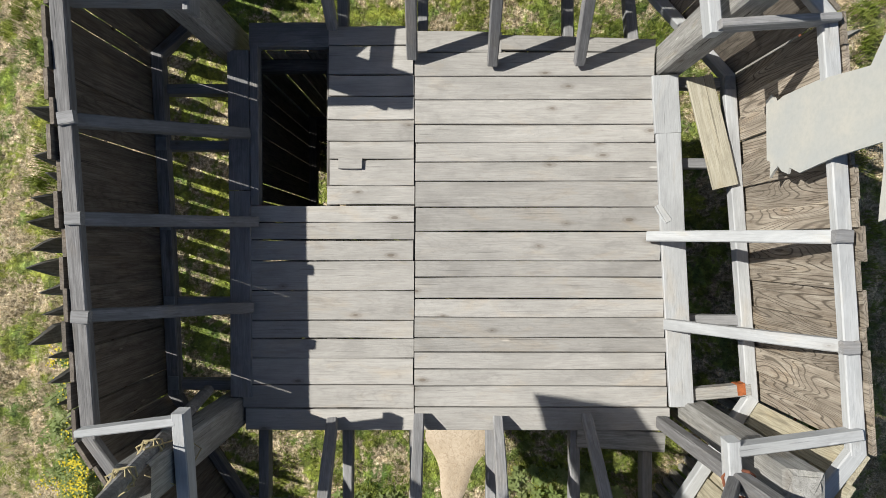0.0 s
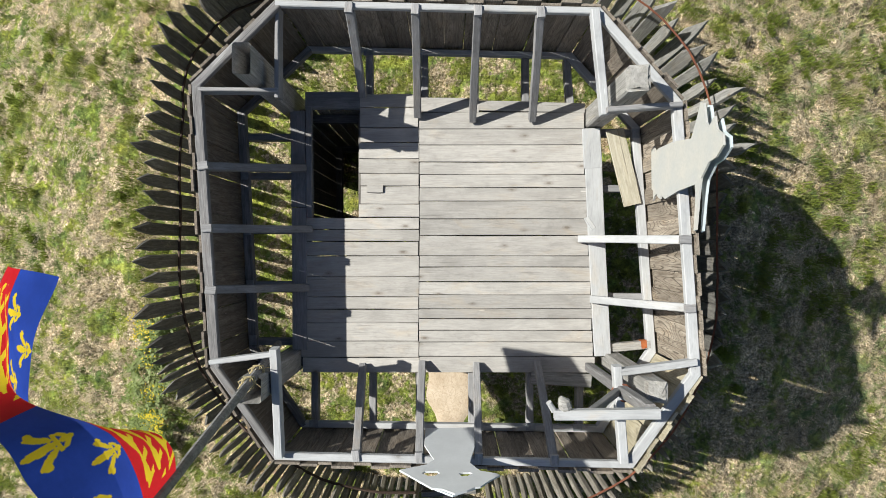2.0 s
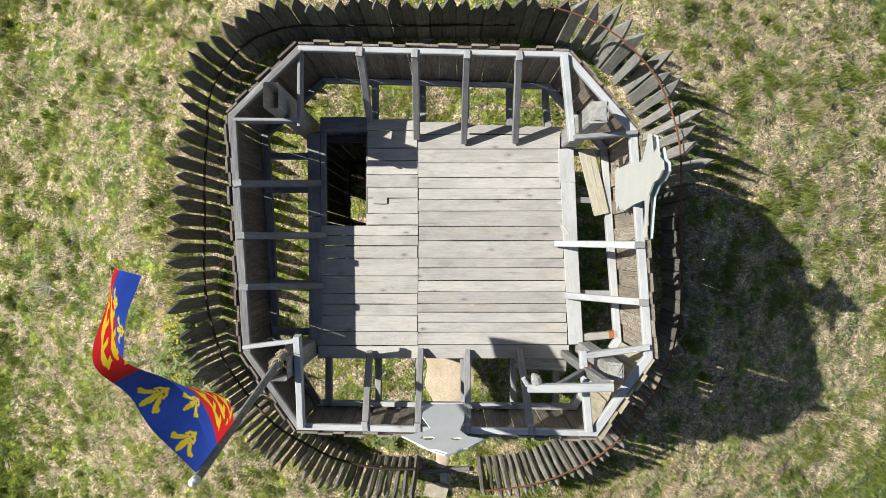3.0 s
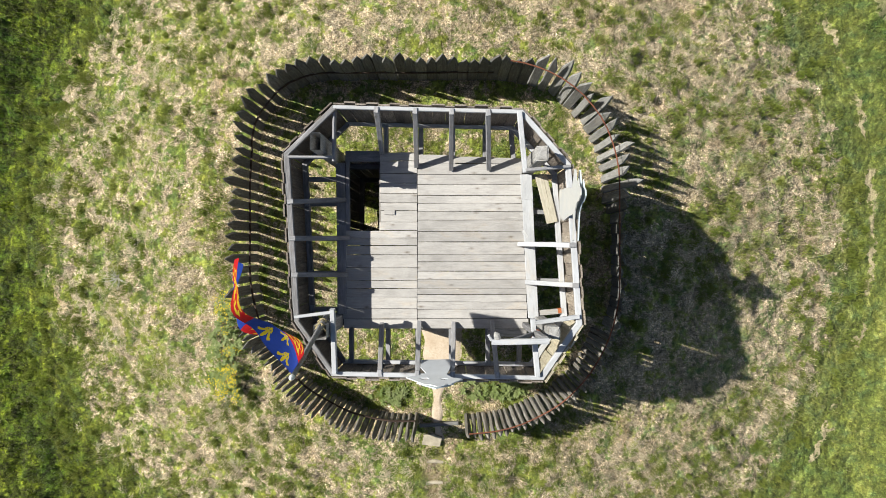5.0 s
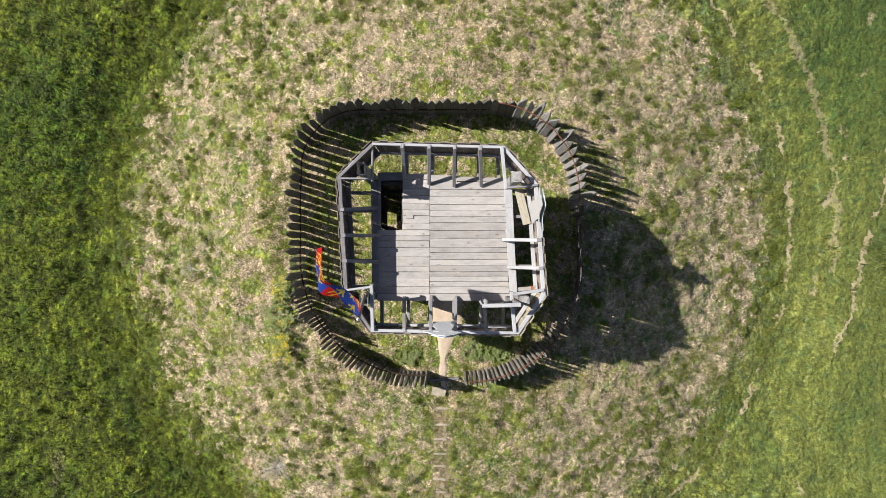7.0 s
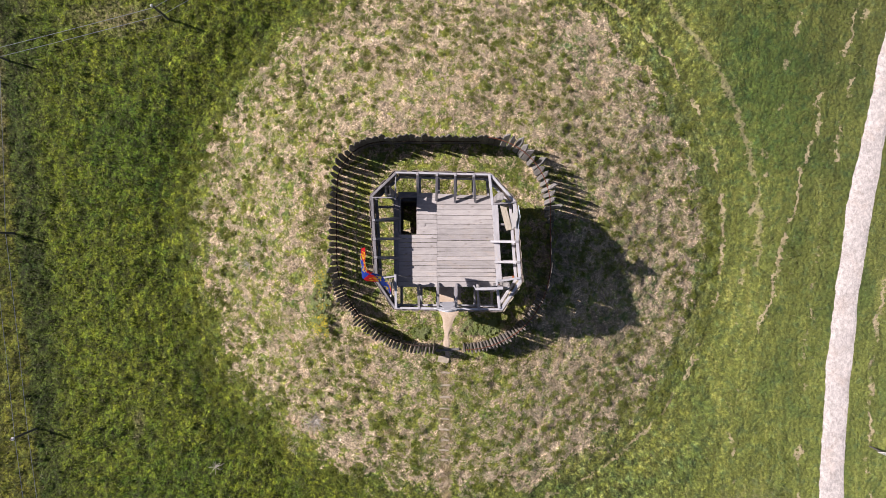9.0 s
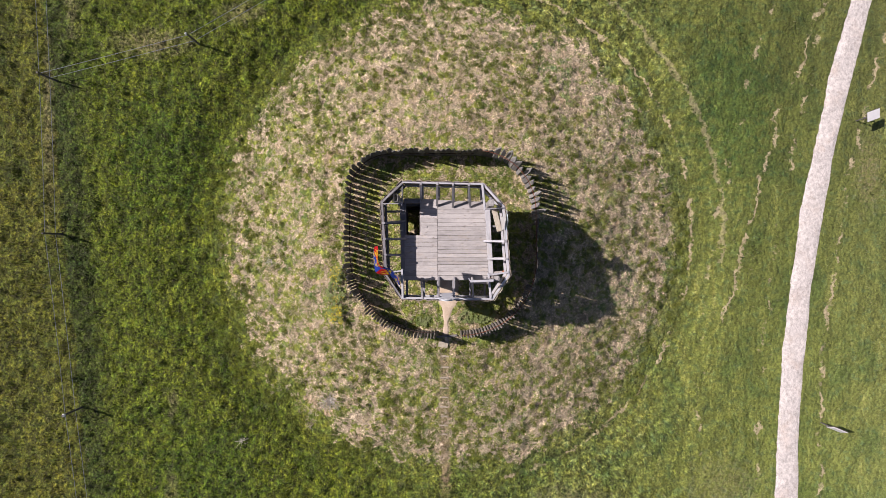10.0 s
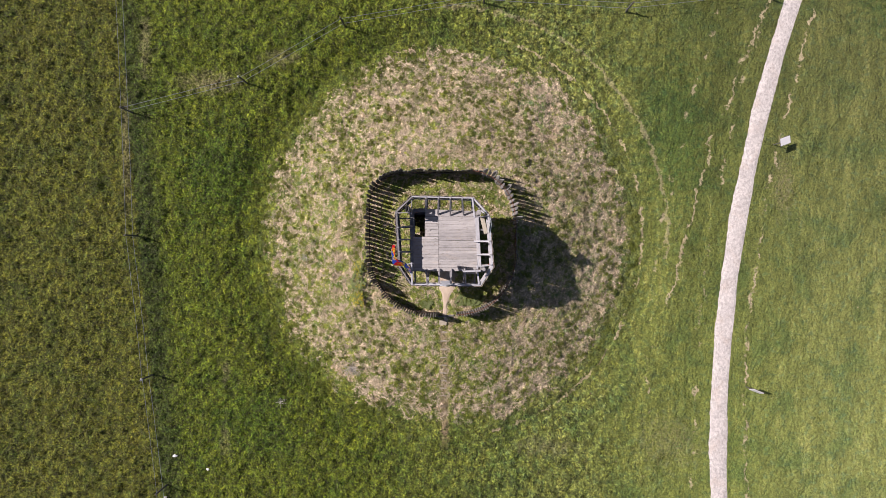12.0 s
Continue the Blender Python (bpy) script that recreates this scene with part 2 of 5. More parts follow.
def sward(name, ground):
    m = Mat(name, 0.9)
    pos = m.n("NewGeometry").outputs["Position"]
    green, r, big, mid, small, x, y, p = grass_mask(m, pos)
    fine = m.noise(p, 24, 4, 0.7)
    dry = m.ramp(fine, ((0.37, (0.19, 0.148, 0.082)), (0.5, (0.43, 0.343, 0.225)), (0.62, (0.75, 0.64, 0.49))))
    dry = m.mix(m.ramp(m.noise(p, 0.8, 4, 0.6), ((0.54, 0.0), (0.70, 0.55))), dry, (0.42, 0.285, 0.165))
    lump = m.math("ADD", m.math("MULTIPLY", m.noise(p, 8.5, 3, 0.65, 0.4), 0.6), m.math("MULTIPLY", m.noise(p, 3.3, 3, 0.6), 0.4))
    dry = m.mix(1.0, dry, m.ramp(lump, ((0.40, 0.62), (0.47, 1.02), (0.54, 1.30), (0.62, 1.65))), "MULTIPLY")
    # every tussock has a tone of its own
    bent = m.n("MixRGB", blend_type="ADD")
    bent.inputs[0].default_value = 0.10
    m.l(p, bent.inputs[1])
    wavy = m.n("TexNoise")
    m.l(p, wavy.inputs["Vector"])
    wavy.inputs["Scale"].default_value = 9.0
    m.l(wavy.outputs["Color"], bent.inputs[2])
    tones = []
    for size in (6.5, 17.0):
        vor = m.n("TexVoronoi")
        m.l(bent.outputs[0], vor.inputs["Vector"])
        vor.inputs["Scale"].default_value = size
        tones.append((m.n_sep(vor.outputs["Color"]), vor.outputs["Distance"]))
    clumps = m.math("ADD", m.math("MULTIPLY", tones[0][0], 0.45), m.math("MULTIPLY", tones[1][0], 0.55))
    dry = m.mix(1.0, dry, m.ramp(clumps, ((0.12, 0.66), (0.40, 0.96), (0.62, 1.12), (0.88, 1.45))), "MULTIPLY")
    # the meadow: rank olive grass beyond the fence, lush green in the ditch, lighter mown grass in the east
    coarse = m.noise(p, 7.0, 4, 0.7)
    clump = m.noise(m.mapped(p, (1.25, 0.8, 1.0)), 2.4, 5, 0.7, 0.6)
    streak = m.noise(m.mapped(p, (1.6, 0.28, 1.0)), 1.0, 4, 0.65, 0.3)
    hue = m.noise(p, 2.7, 3, 0.6)
    tex = m.math("ADD", m.math("MULTIPLY", fine, 0.24), m.math("ADD", m.math("MULTIPLY", coarse, 0.40), m.math("MULTIPLY", clump, 0.36)))
    lum = m.ramp(tex, ((0.40, 0.18), (0.46, 0.52), (0.51, 1.0), (0.59, 2.3)))
    lum = m.mix(m.ramp(m.math("MULTIPLY", r, 0.05), ((0.45, 0.7), (0.62, 0.0))), lum, m.ramp(tex, ((0.40, 0.6), (0.50, 1.0), (0.60, 1.5))))
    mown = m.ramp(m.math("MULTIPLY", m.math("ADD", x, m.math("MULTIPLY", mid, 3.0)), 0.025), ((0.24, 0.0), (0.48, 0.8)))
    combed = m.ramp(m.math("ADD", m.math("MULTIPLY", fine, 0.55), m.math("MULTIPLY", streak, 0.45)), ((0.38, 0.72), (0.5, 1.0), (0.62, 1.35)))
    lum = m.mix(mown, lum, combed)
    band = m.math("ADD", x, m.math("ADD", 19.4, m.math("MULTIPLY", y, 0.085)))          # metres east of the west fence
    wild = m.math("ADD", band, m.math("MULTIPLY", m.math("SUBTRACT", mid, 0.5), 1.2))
    # brightness rises from west to east, put into the grass colour
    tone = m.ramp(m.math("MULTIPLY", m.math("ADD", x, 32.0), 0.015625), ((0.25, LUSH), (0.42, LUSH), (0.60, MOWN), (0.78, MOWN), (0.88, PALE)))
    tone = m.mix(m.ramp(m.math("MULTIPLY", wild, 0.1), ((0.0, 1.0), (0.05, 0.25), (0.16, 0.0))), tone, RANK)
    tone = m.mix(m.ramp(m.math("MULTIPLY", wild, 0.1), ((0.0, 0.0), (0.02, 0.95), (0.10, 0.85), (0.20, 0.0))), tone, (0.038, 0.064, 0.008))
    # greens on the mound go paler eastward, making up in colour for weak sunlight
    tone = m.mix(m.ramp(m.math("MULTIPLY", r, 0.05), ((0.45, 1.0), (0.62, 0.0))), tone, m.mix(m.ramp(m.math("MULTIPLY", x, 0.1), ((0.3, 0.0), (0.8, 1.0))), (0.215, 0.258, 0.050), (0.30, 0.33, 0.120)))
    patch = m.noise(p, 0.42, 4, 0.62, 0.4)
    tone = m.mix(m.math("MULTIPLY", m.ramp(hue, ((0.48, 0.0), (0.62, 0.75))), m.math("SUBTRACT", 1.0, mown)), tone, m.mix(1.0, tone, (1.22, 1.10, 0.80), "MULTIPLY"))
    tone = m.mix(m.ramp(hue, ((0.36, 0.8), (0.46, 0.0))), tone, m.mix(1.0, tone, (0.74, 0.90, 1.25), "MULTIPLY"))
    tone = m.mix(m.ramp(patch, ((0.36, 0.75), (0.50, 0.0))), tone, m.mix(1.0, tone, (0.55, 0.72, 0.75), "MULTIPLY"))
    tone = m.mix(m.ramp(m.math("ADD", m.math("MULTIPLY", streak, 0.6), m.math("MULTIPLY", coarse, 0.4)), ((0.53, 0.0), (0.62, 0.6))), tone, m.mix(1.0, tone, (1.45, 1.25, 1.5), "MULTIPLY"))
    wet = m.mix(1.0, tone, lum, "MULTIPLY")
    wet = m.mix(1.0, wet, m.ramp(clumps, ((0.12, 0.62), (0.40, 0.93), (0.62, 1.10), (0.88, 1.5))), "MULTIPLY")
    wet = m.mix(mown, wet, m.mix(1.0, m.mix(1.0, tone, combed, "MULTIPLY"), m.ramp(clumps, ((0.12, 0.74), (0.5, 1.0), (0.88, 1.3))), "MULTIPLY"))
    # brightness of the mown grass also rises southward, in the colour
    south = m.math("ADD", m.math("MULTIPLY", m.math("ADD", y, m.math("MULTIPLY", mid, 4.0)), -0.028), 0.55)
    wet = m.mix(mown, wet, m.mix(1.0, wet, m.ramp(south, ((0.15, 0.62), (0.5, 0.96), (0.85, 1.42))), "MULTIPLY"))
    # strokes of the mower round the foot of the mound
    lap = m.math("SINE", m.math("MULTIPLY", m.math("ADD", r, m.math("MULTIPLY", mid, 0.35)), 13.0))
    lap = m.math("MULTIPLY", m.ramp(lap, ((0.35, 0.0), (0.95, 0.8))), m.ramp(m.math("MULTIPLY", r, 0.05), ((0.57, 0.0), (0.61, 1.0), (0.72, 1.0), (0.77, 0.0))))
    lap = m.math("MULTIPLY", lap, m.math("MULTIPLY", m.ramp(big, ((0.42, 0.1), (0.55, 1.0))), m.ramp(coarse, ((0.36, 0.0), (0.52, 1.0)))))
    wet = m.mix(lap, wet, m.mix(1.0, wet, (1.75, 1.6, 1.95), "MULTIPLY"))

    def spot(cx, cy, rx, ry, edge=0.5):
        """Inside an uneven oval: 1 in the middle, 0 outside."""
        u = m.math("MULTIPLY", m.math("SUBTRACT", x, cx), 1 / rx)
        v = m.math("MULTIPLY", m.math("SUBTRACT", y, cy), 1 / ry)
        d = m.math("SQRT", m.math("ADD", m.math("MULTIPLY", u, u), m.math("MULTIPLY", v, v)))
        d = m.math("ADD", d, m.math("MULTIPLY", m.math("SUBTRACT", m.math("ADD", mid, hue), 1.0), 1.6))
        return m.ramp(d, ((edge, 1.0), (1.0, 0.0)))

    # lush dark hollows, and dead patches along the fences
    for cx, cy, rx, ry, k in ((14.6, 7.0, 2.6, 5.5, 0.8), (-14.2, 4.5, 3.2, 4.0, 0.75), (-12.5, -11.0, 3.5, 2.6, 0.6), (4.0, -13.0, 3.0, 2.2, 0.4), (29.0, 15.0, 4.0, 3.0, 0.8)):
        wet = m.mix(m.math("MULTIPLY", spot(cx, cy, rx, ry, 0.3), k), wet, m.mix(1.0, wet, (0.50, 0.74, 0.62), "MULTIPLY"))
    straw = m.ramp(fine, ((0.38, (0.13, 0.105, 0.05)), (0.5, (0.32, 0.265, 0.145)), (0.62, (0.54, 0.465, 0.28))))
    for cx, cy, rx, ry, k in ((-14.8, 10.3, 2.6, 0.9, 0.7), (-18.8, 12.6, 0.5, 2.6, 0.55), (-10.2, 11.8, 1.5, 0.6, 0.6), (-20.1, 6.0, 0.35, 5.5, 0.5), (-13.8, -8.0, 0.35, 1.0, 0.5), (-13.9, -12.5, 0.4, 1.3, 0.45), (21.3, 3.5, 0.8, 2.4, 0.5), (14.2, -12.5, 2.6, 2.2, 0.35), (6.5, -12.8, 2.5, 0.8, 0.4)):
        wet = m.mix(m.math("MULTIPLY", spot(cx, cy, rx, ry, 0.2), m.math("MULTIPLY", m.ramp(coarse, ((0.40, 0.0), (0.56, 1.0))), k)), wet, straw)
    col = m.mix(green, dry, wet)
    # a worn brown track down the slope from the gate gap
    off = m.math("ABSOLUTE", m.math("SUBTRACT", x, m.math("ADD", 0.0, m.math("MULTIPLY", m.math("SUBTRACT", hue, 0.5), 0.5))))
    track = m.math("MULTIPLY", m.ramp(off, ((0.12, 0.75), (0.34, 0.0))), m.ramp(m.math("MULTIPLY", y, -0.05), ((0.24, 0.0), (0.27, 1.0), (0.60, 1.0), (0.66, 0.0))))
    track = m.math("MULTIPLY", track, m.ramp(m.math("ADD", m.math("MULTIPLY", coarse, 0.5), m.math("MULTIPLY", mid, 0.5)), ((0.42, 0.0), (0.52, 1.0))))
    col = m.mix(track, col, m.mix(fine, (0.24, 0.155, 0.10), (0.46, 0.34, 0.23)))
    # broken lines of raked straw along the path and round the ditch
    way = m.math("ADD", m.math("ADD", 18.25, m.math("MULTIPLY", y, 0.157)), m.math("MULTIPLY", m.math("MULTIPLY", y, y), 0.0058))
    sway = m.math("MULTIPLY", m.math("SUBTRACT", m.noise(p, 0.5, 6, 0.7), 0.5), 2.0)
    gap = m.math("ADD", m.math("SUBTRACT", x, way), sway)
    east = m.math("SUBTRACT", gap, m.math("MULTIPLY", y, 0.11))
    ring = m.math("ADD", r, m.math("MULTIPLY", m.math("SUBTRACT", mid, 0.5), 1.0))
    half = m.math("MULTIPLY", m.math("SUBTRACT", m.math("ADD", coarse, m.math("MULTIPLY", mid, 0.8)), 0.62), 3.4)
    for d, width, low, k, lo in ((m.math("ADD", m.math("ADD", east, 3.2), m.math("MULTIPLY", m.math("LESS_THAN", y, -4.0), 50.0)), 0.11, 0.44, 0.9, 3.0), (m.math("SUBTRACT", gap, 1.6), 0.12, 0.48, 1.0, 3.0), (m.math("ADD", gap, 1.5), 0.12, 0.54, 0.9, 3.0),
                                 (m.math("ADD", gap, 4.6), 0.15, 0.55, 0.8, 3.0), (m.math("SUBTRACT", ring, 12.5), 0.10, 0.46, 1.0, 3.0), (m.math("ADD", m.math("SUBTRACT", ring, 14.0), m.math("MULTIPLY", m.math("LESS_THAN", y, -1.0), 50.0)), 0.14, 0.40, 0.40, 0.0)):
        broken = m.ramp(m.noise(m.mapped(p, (1, 1, 1)), 0.75 + lo * 0.01 + width, 4, 0.65), ((low, 0.0), (low + 0.07, 1.0)))
        near = m.math("SUBTRACT", 1.0, m.math("DIVIDE", m.math("ABSOLUTE", d), m.math("MULTIPLY", half, width * 1.4)), True)
        near = m.ramp(near, ((0.35, 0.0), (0.6, k)))
        near = m.math("MULTIPLY", m.math("MULTIPLY", near, broken), m.math("GREATER_THAN", x, lo))
        col = m.mix(near, col, straw if low < 0.4 else m.mix(0.55, straw, (0.66, 0.56, 0.35)))
    if not ground:
        isl = m.n("NewGeometry").outputs["Random Per Island"]
        pale = m.math("MULTIPLY", m.ramp(isl, ((0.0, 0.0), (0.45, 0.0), (1.0, 0.7))), m.math("SUBTRACT", 1.0, m.math("MULTIPLY", green, 0.75)))
        col = m.mix(pale, col, (0.71, 0.625, 0.455))
        col = m.mix(m.ramp(isl, ((0.0, 0.5), (0.3, 0.0))), col, (0.15, 0.195, 0.045))
    else:
        col = m.mix(0.12, col, (0.10, 0.085, 0.045))
        rise = m.math("ADD", m.math("ADD", fine, m.math("MULTIPLY", small, 2.0)), m.math("MULTIPLY", tones[0][1], -1.6))
        m.bump(rise, 0.95, 0.06)
    m.colour(col)
    return m.m


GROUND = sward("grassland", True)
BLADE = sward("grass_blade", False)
TUFT = plain("green_tuft", (0.185, 0.245, 0.034), 0.40, 1.2, 0.7, 0, 0.0, (0.27, 0.29, 0.07))
TUFTBLUE = plain("bluish_tuft", (0.175, 0.23, 0.090), 0.35, 1.2, 0.7, 0, 0.0, (0.25, 0.29, 0.12))
STRAW = plain("bleached_straw", (0.65, 0.575, 0.44), 0.35, 1.5, 0.85, 0, 0.0, (0.50, 0.41, 0.26))
for mt in (BLADE, TUFT, TUFTBLUE, STRAW, LEAF):
    thin(mt, 0.35)


def gravel(name):
    m = Mat(name, 0.95)
    pos = m.n("NewGeometry").outputs["Position"]
    a, b, c = m.noise(pos, 0.9, 5, 0.65), m.noise(m.mapped(pos, (1.2, 0.85, 1)), 6.5, 6, 0.75), m.noise(pos, 28, 3, 0.75)
    col = m.ramp(b, ((0.34, (0.33, 0.305, 0.27)), (0.46, (0.45, 0.42, 0.385)), (0.60, (0.63, 0.59, 0.54))))
    col = m.mix(m.ramp(a, ((0.52, 0.0), (0.72, 0.5))), col, (0.50, 0.39, 0.30))
    col = m.mix(m.ramp(c, ((0.55, 0.0), (0.68, 0.6))), col, (0.25, 0.23, 0.21))
    col = m.mix(m.ramp(c, ((0.33, 0.5), (0.44, 0.0))), col, (0.78, 0.74, 0.70))
    m.colour(col)
    m.bump(m.math("ADD", b, c), 0.7, 0.03)
    return m.m


GRAVEL = gravel("pale_gravel")


def bare_earth(name):
    m = Mat(name, 0.95)
    pos = m.n("NewGeometry").outputs["Position"]
    a, b = m.noise(pos, 2.5, 6, 0.6), m.noise(pos, 22, 5, 0.7)
    vor = m.n("TexVoronoi", feature="DISTANCE_TO_EDGE")
    m.l(pos, vor.inputs["Vector"])
    vor.inputs["Scale"].default_value = 9
    crack = m.math("MULTIPLY", m.ramp(vor.outputs["Distance"], ((0.0, 0.45), (0.03, 0.0))), m.ramp(a, ((0.42, 0.0), (0.56, 1.0))))
    col = m.ramp(a, ((0.3, (0.40, 0.315, 0.225)), (0.6, (0.52, 0.43, 0.33)), (0.8, (0.58, 0.50, 0.40))))
    col = m.mix(m.ramp(b, ((0.5, 0.0), (0.75, 0.5))), col, (0.25, 0.17, 0.1))
    col = m.mix(crack, col, (0.2, 0.13, 0.08))
    m.colour(col)
    m.bump(b, 0.6, 0.02)
    return m.m


EARTH = bare_earth("trodden_earth")


# ---------------------------------------------------------------- builders
def mesh_of(name, bm, mats):
    me = bpy.data.meshes.new(name)
    bm.normal_update()
    bm.to_mesh(me)
    bm.free()
    for mt in (mats if isinstance(mats, (list, tuple)) else [mats]):
        me.materials.append(mt)
    return me


def part(name, bm, material, parent=None, label="", m=None):
    ob = new(name, mesh_of(name, bm, material) if isinstance(bm, bmesh.types.BMesh) else bm)
    if parent is not None:
        ob.parent = parent
        ob.matrix_parent_inverse = parent.matrix_basis.inverted()
    if m is not None:
        ob.matrix_basis = m
    if label:
        tagged(ob, label)
    return ob


def thing(name, at=(0, 0, 0), label="", category="", group="", kind=""):
    ob = new(name)
    ob.empty_display_size = 0.2
    ob.location = at
    return tagged(ob, label, category, group, kind)


RNG = random.Random(4)


def board_bm(length, width, thick, jitter=0.004, chamfer=0.006, segments=3, taper=0.0, rng=RNG):
    """A sawn board along x, centred, with chamfered edges and a slight warp."""
    bm = bmesh.new()
    c = min(chamfer, width * 0.3, thick * 0.3)
    rows = []
    bow, twist = rng.uniform(-1, 1) * jitter, rng.uniform(-1, 1) * jitter
    for i in range(segments + 1):
        f = i / segments
        x = (f - 0.5) * length
        w = width * (1 - taper * f) / 2 + rng.uniform(-1, 1) * jitter * 0.5
        h = thick / 2
        dy = bow * math.sin(f * math.pi) + rng.uniform(-1, 1) * jitter * 0.3
        dz = twist * (f - 0.5)
        ring = [(-w + c, -h), (w - c, -h), (w, -h + c), (w, h - c), (w - c, h), (-w + c, h), (-w, h - c), (-w, -h + c)]
        ex = rng.uniform(-1, 1) * jitter if i in (0, segments) else 0
        rows.append([bm.verts.new((x + ex + (y * 0.01), y + dy, z + dz)) for y, z in ring])
    for a, b in zip(rows, rows[1:]):
        for k in range(8):
            bm.faces.new((a[k], a[(k + 1) % 8], b[(k + 1) % 8], b[k]))
    bm.faces.new(list(reversed(rows[0])))
    bm.faces.new(rows[-1])
    bmesh.ops.recalc_face_normals(bm, faces=bm.faces)
    return bm


def along(p0, p1, up=(0, 0, 1)):
    """The pose of a piece whose x runs from p0 to p1, at the middle, with z towards up."""
    a, b = Vector(p0), Vector(p1)
    x = (b - a).normalized()
    u = Vector(up)
    if abs(x.dot(u)) > 0.98:
        u = Vector((1, 0, 0)) if abs(x.x) < 0.9 else Vector((0, 1, 0))
    y = u.cross(x).normalized()
    z = x.cross(y)
    r = Matrix((x, y, z)).transposed().to_4x4()
    return Matrix.Translation((a + b) / 2) @ r


def beam(name, p0, p1, width, thick, material, parent, up=(0, 0, 1), label="", jitter=0.004, chamfer=0.008):
    length = (Vector(p1) - Vector(p0)).length
    return part(name, board_bm(length, width, thick, jitter, chamfer), material, parent, label, along(p0, p1, up))


def tube_bm(points, radius, sides=8, close=True, bm=None, rng=None, rough=0.0):
    """A round bar through points; radius a number or one for each point."""
    bm = bm or bmesh.new()
    pts = [Vector(p) for p in points]
    rad = radius if isinstance(radius, (list, tuple)) else [radius] * len(pts)
    rows = []
    for i, p in enumerate(pts):
        d = (pts[min(i + 1, len(pts) - 1)] - pts[max(i - 1, 0)]).normalized()
        u = Vector((0, 0, 1)) if abs(d.z) < 0.9 else Vector((1, 0, 0))
        a = d.cross(u).normalized()
        b = d.cross(a)
        row = []
        for k in range(sides):
            ang = 2 * math.pi * k / sides
            rr = rad[i] * (1 + (rng.uniform(-rough, rough) if rng else 0))
            row.append(bm.verts.new(p + rr * (math.cos(ang) * a + math.sin(ang) * b)))
        rows.append(row)
    for a, b in zip(rows, rows[1:]):
        for k in range(sides):
            bm.faces.new((a[k], a[(k + 1) % sides], b[(k + 1) % sides], b[k]))
    if close:
        bm.faces.new(rows[0])
        bm.faces.new(list(reversed(rows[-1])))
    bmesh.ops.recalc_face_normals(bm, faces=bm.faces)
    return bm


def prism_bm(outline, thick):
    """A flat plate with this outline in x, y, and a thickness in z."""
    bm = bmesh.new()
    lo = [bm.verts.new((x, y, -thick / 2)) for x, y in outline]
    hi = [bm.verts.new((x, y, thick / 2)) for x, y in outline]
    bm.faces.new(list(reversed(lo)))
    bm.faces.new(hi)
    n = len(lo)
    for i in range(n):
        bm.faces.new((lo[i], lo[(i + 1) % n], hi[(i + 1) % n], hi[i]))
    bmesh.ops.recalc_face_normals(bm, faces=bm.faces)
    bmesh.ops.triangulate(bm, faces=[f for f in bm.faces if len(f.verts) > 4])
    return bm


def mesh_np(name, verts, tris, material):
    me = bpy.data.meshes.new(name)
    nv, nt = len(verts), len(tris)
    me.vertices.add(nv)
    me.vertices.foreach_set("co", np.asarray(verts, np.float32).ravel())
    me.loops.add(nt * 3)
    me.loops.foreach_set("vertex_index", np.asarray(tris, np.int32).ravel())
    me.polygons.add(nt)
    me.polygons.foreach_set("loop_start", np.arange(0, nt * 3, 3, dtype=np.int32))
    me.update(calc_edges=True)
    me.materials.append(material)
    return me


# ---------------------------------------------------------------- ground
def smooth(a, b, v):
    t = np.clip((v - a) / (b - a), 0, 1)
    return t * t * (3 - 2 * t)


GRIDS = {}


def lattice(x, y, scale, seed):
    """Smooth random values between 0 and 1 over the plane."""
    if seed not in GRIDS:
        GRIDS[seed] = np.random.default_rng(seed).random((256, 256))
    g = GRIDS[seed]
    fx, fy = x * scale + 5000, y * scale + 5000
    ix, iy = np.floor(fx).astype(int), np.floor(fy).astype(int)
    tx, ty = fx - ix, fy - iy
    tx, ty = tx * tx * (3 - 2 * tx), ty * ty * (3 - 2 * ty)
    a, b = g[ix % 256, iy % 256], g[(ix + 1) % 256, iy % 256]
    c, d = g[ix % 256, (iy + 1) % 256], g[(ix + 1) % 256, (iy + 1) % 256]
    return (a * (1 - tx) + b * tx) * (1 - ty) + (c * (1 - tx) + d * tx) * ty


def bumps(x, y):
    return (0.05 * np.sin(1.3 * x + 0.7 * y) * np.sin(0.9 * y - 0.4 * x) + 0.03 * np.sin(2.9 * x - 1.1) * np.sin(3.3 * y + 0.4)
            + 0.015 * np.sin(7.1 * x + 3.3 * y) * np.sin(6.3 * y - 2.1 * x))


def road_x(y):
    return 18.25 + 0.157 * y + 0.0058 * y * y


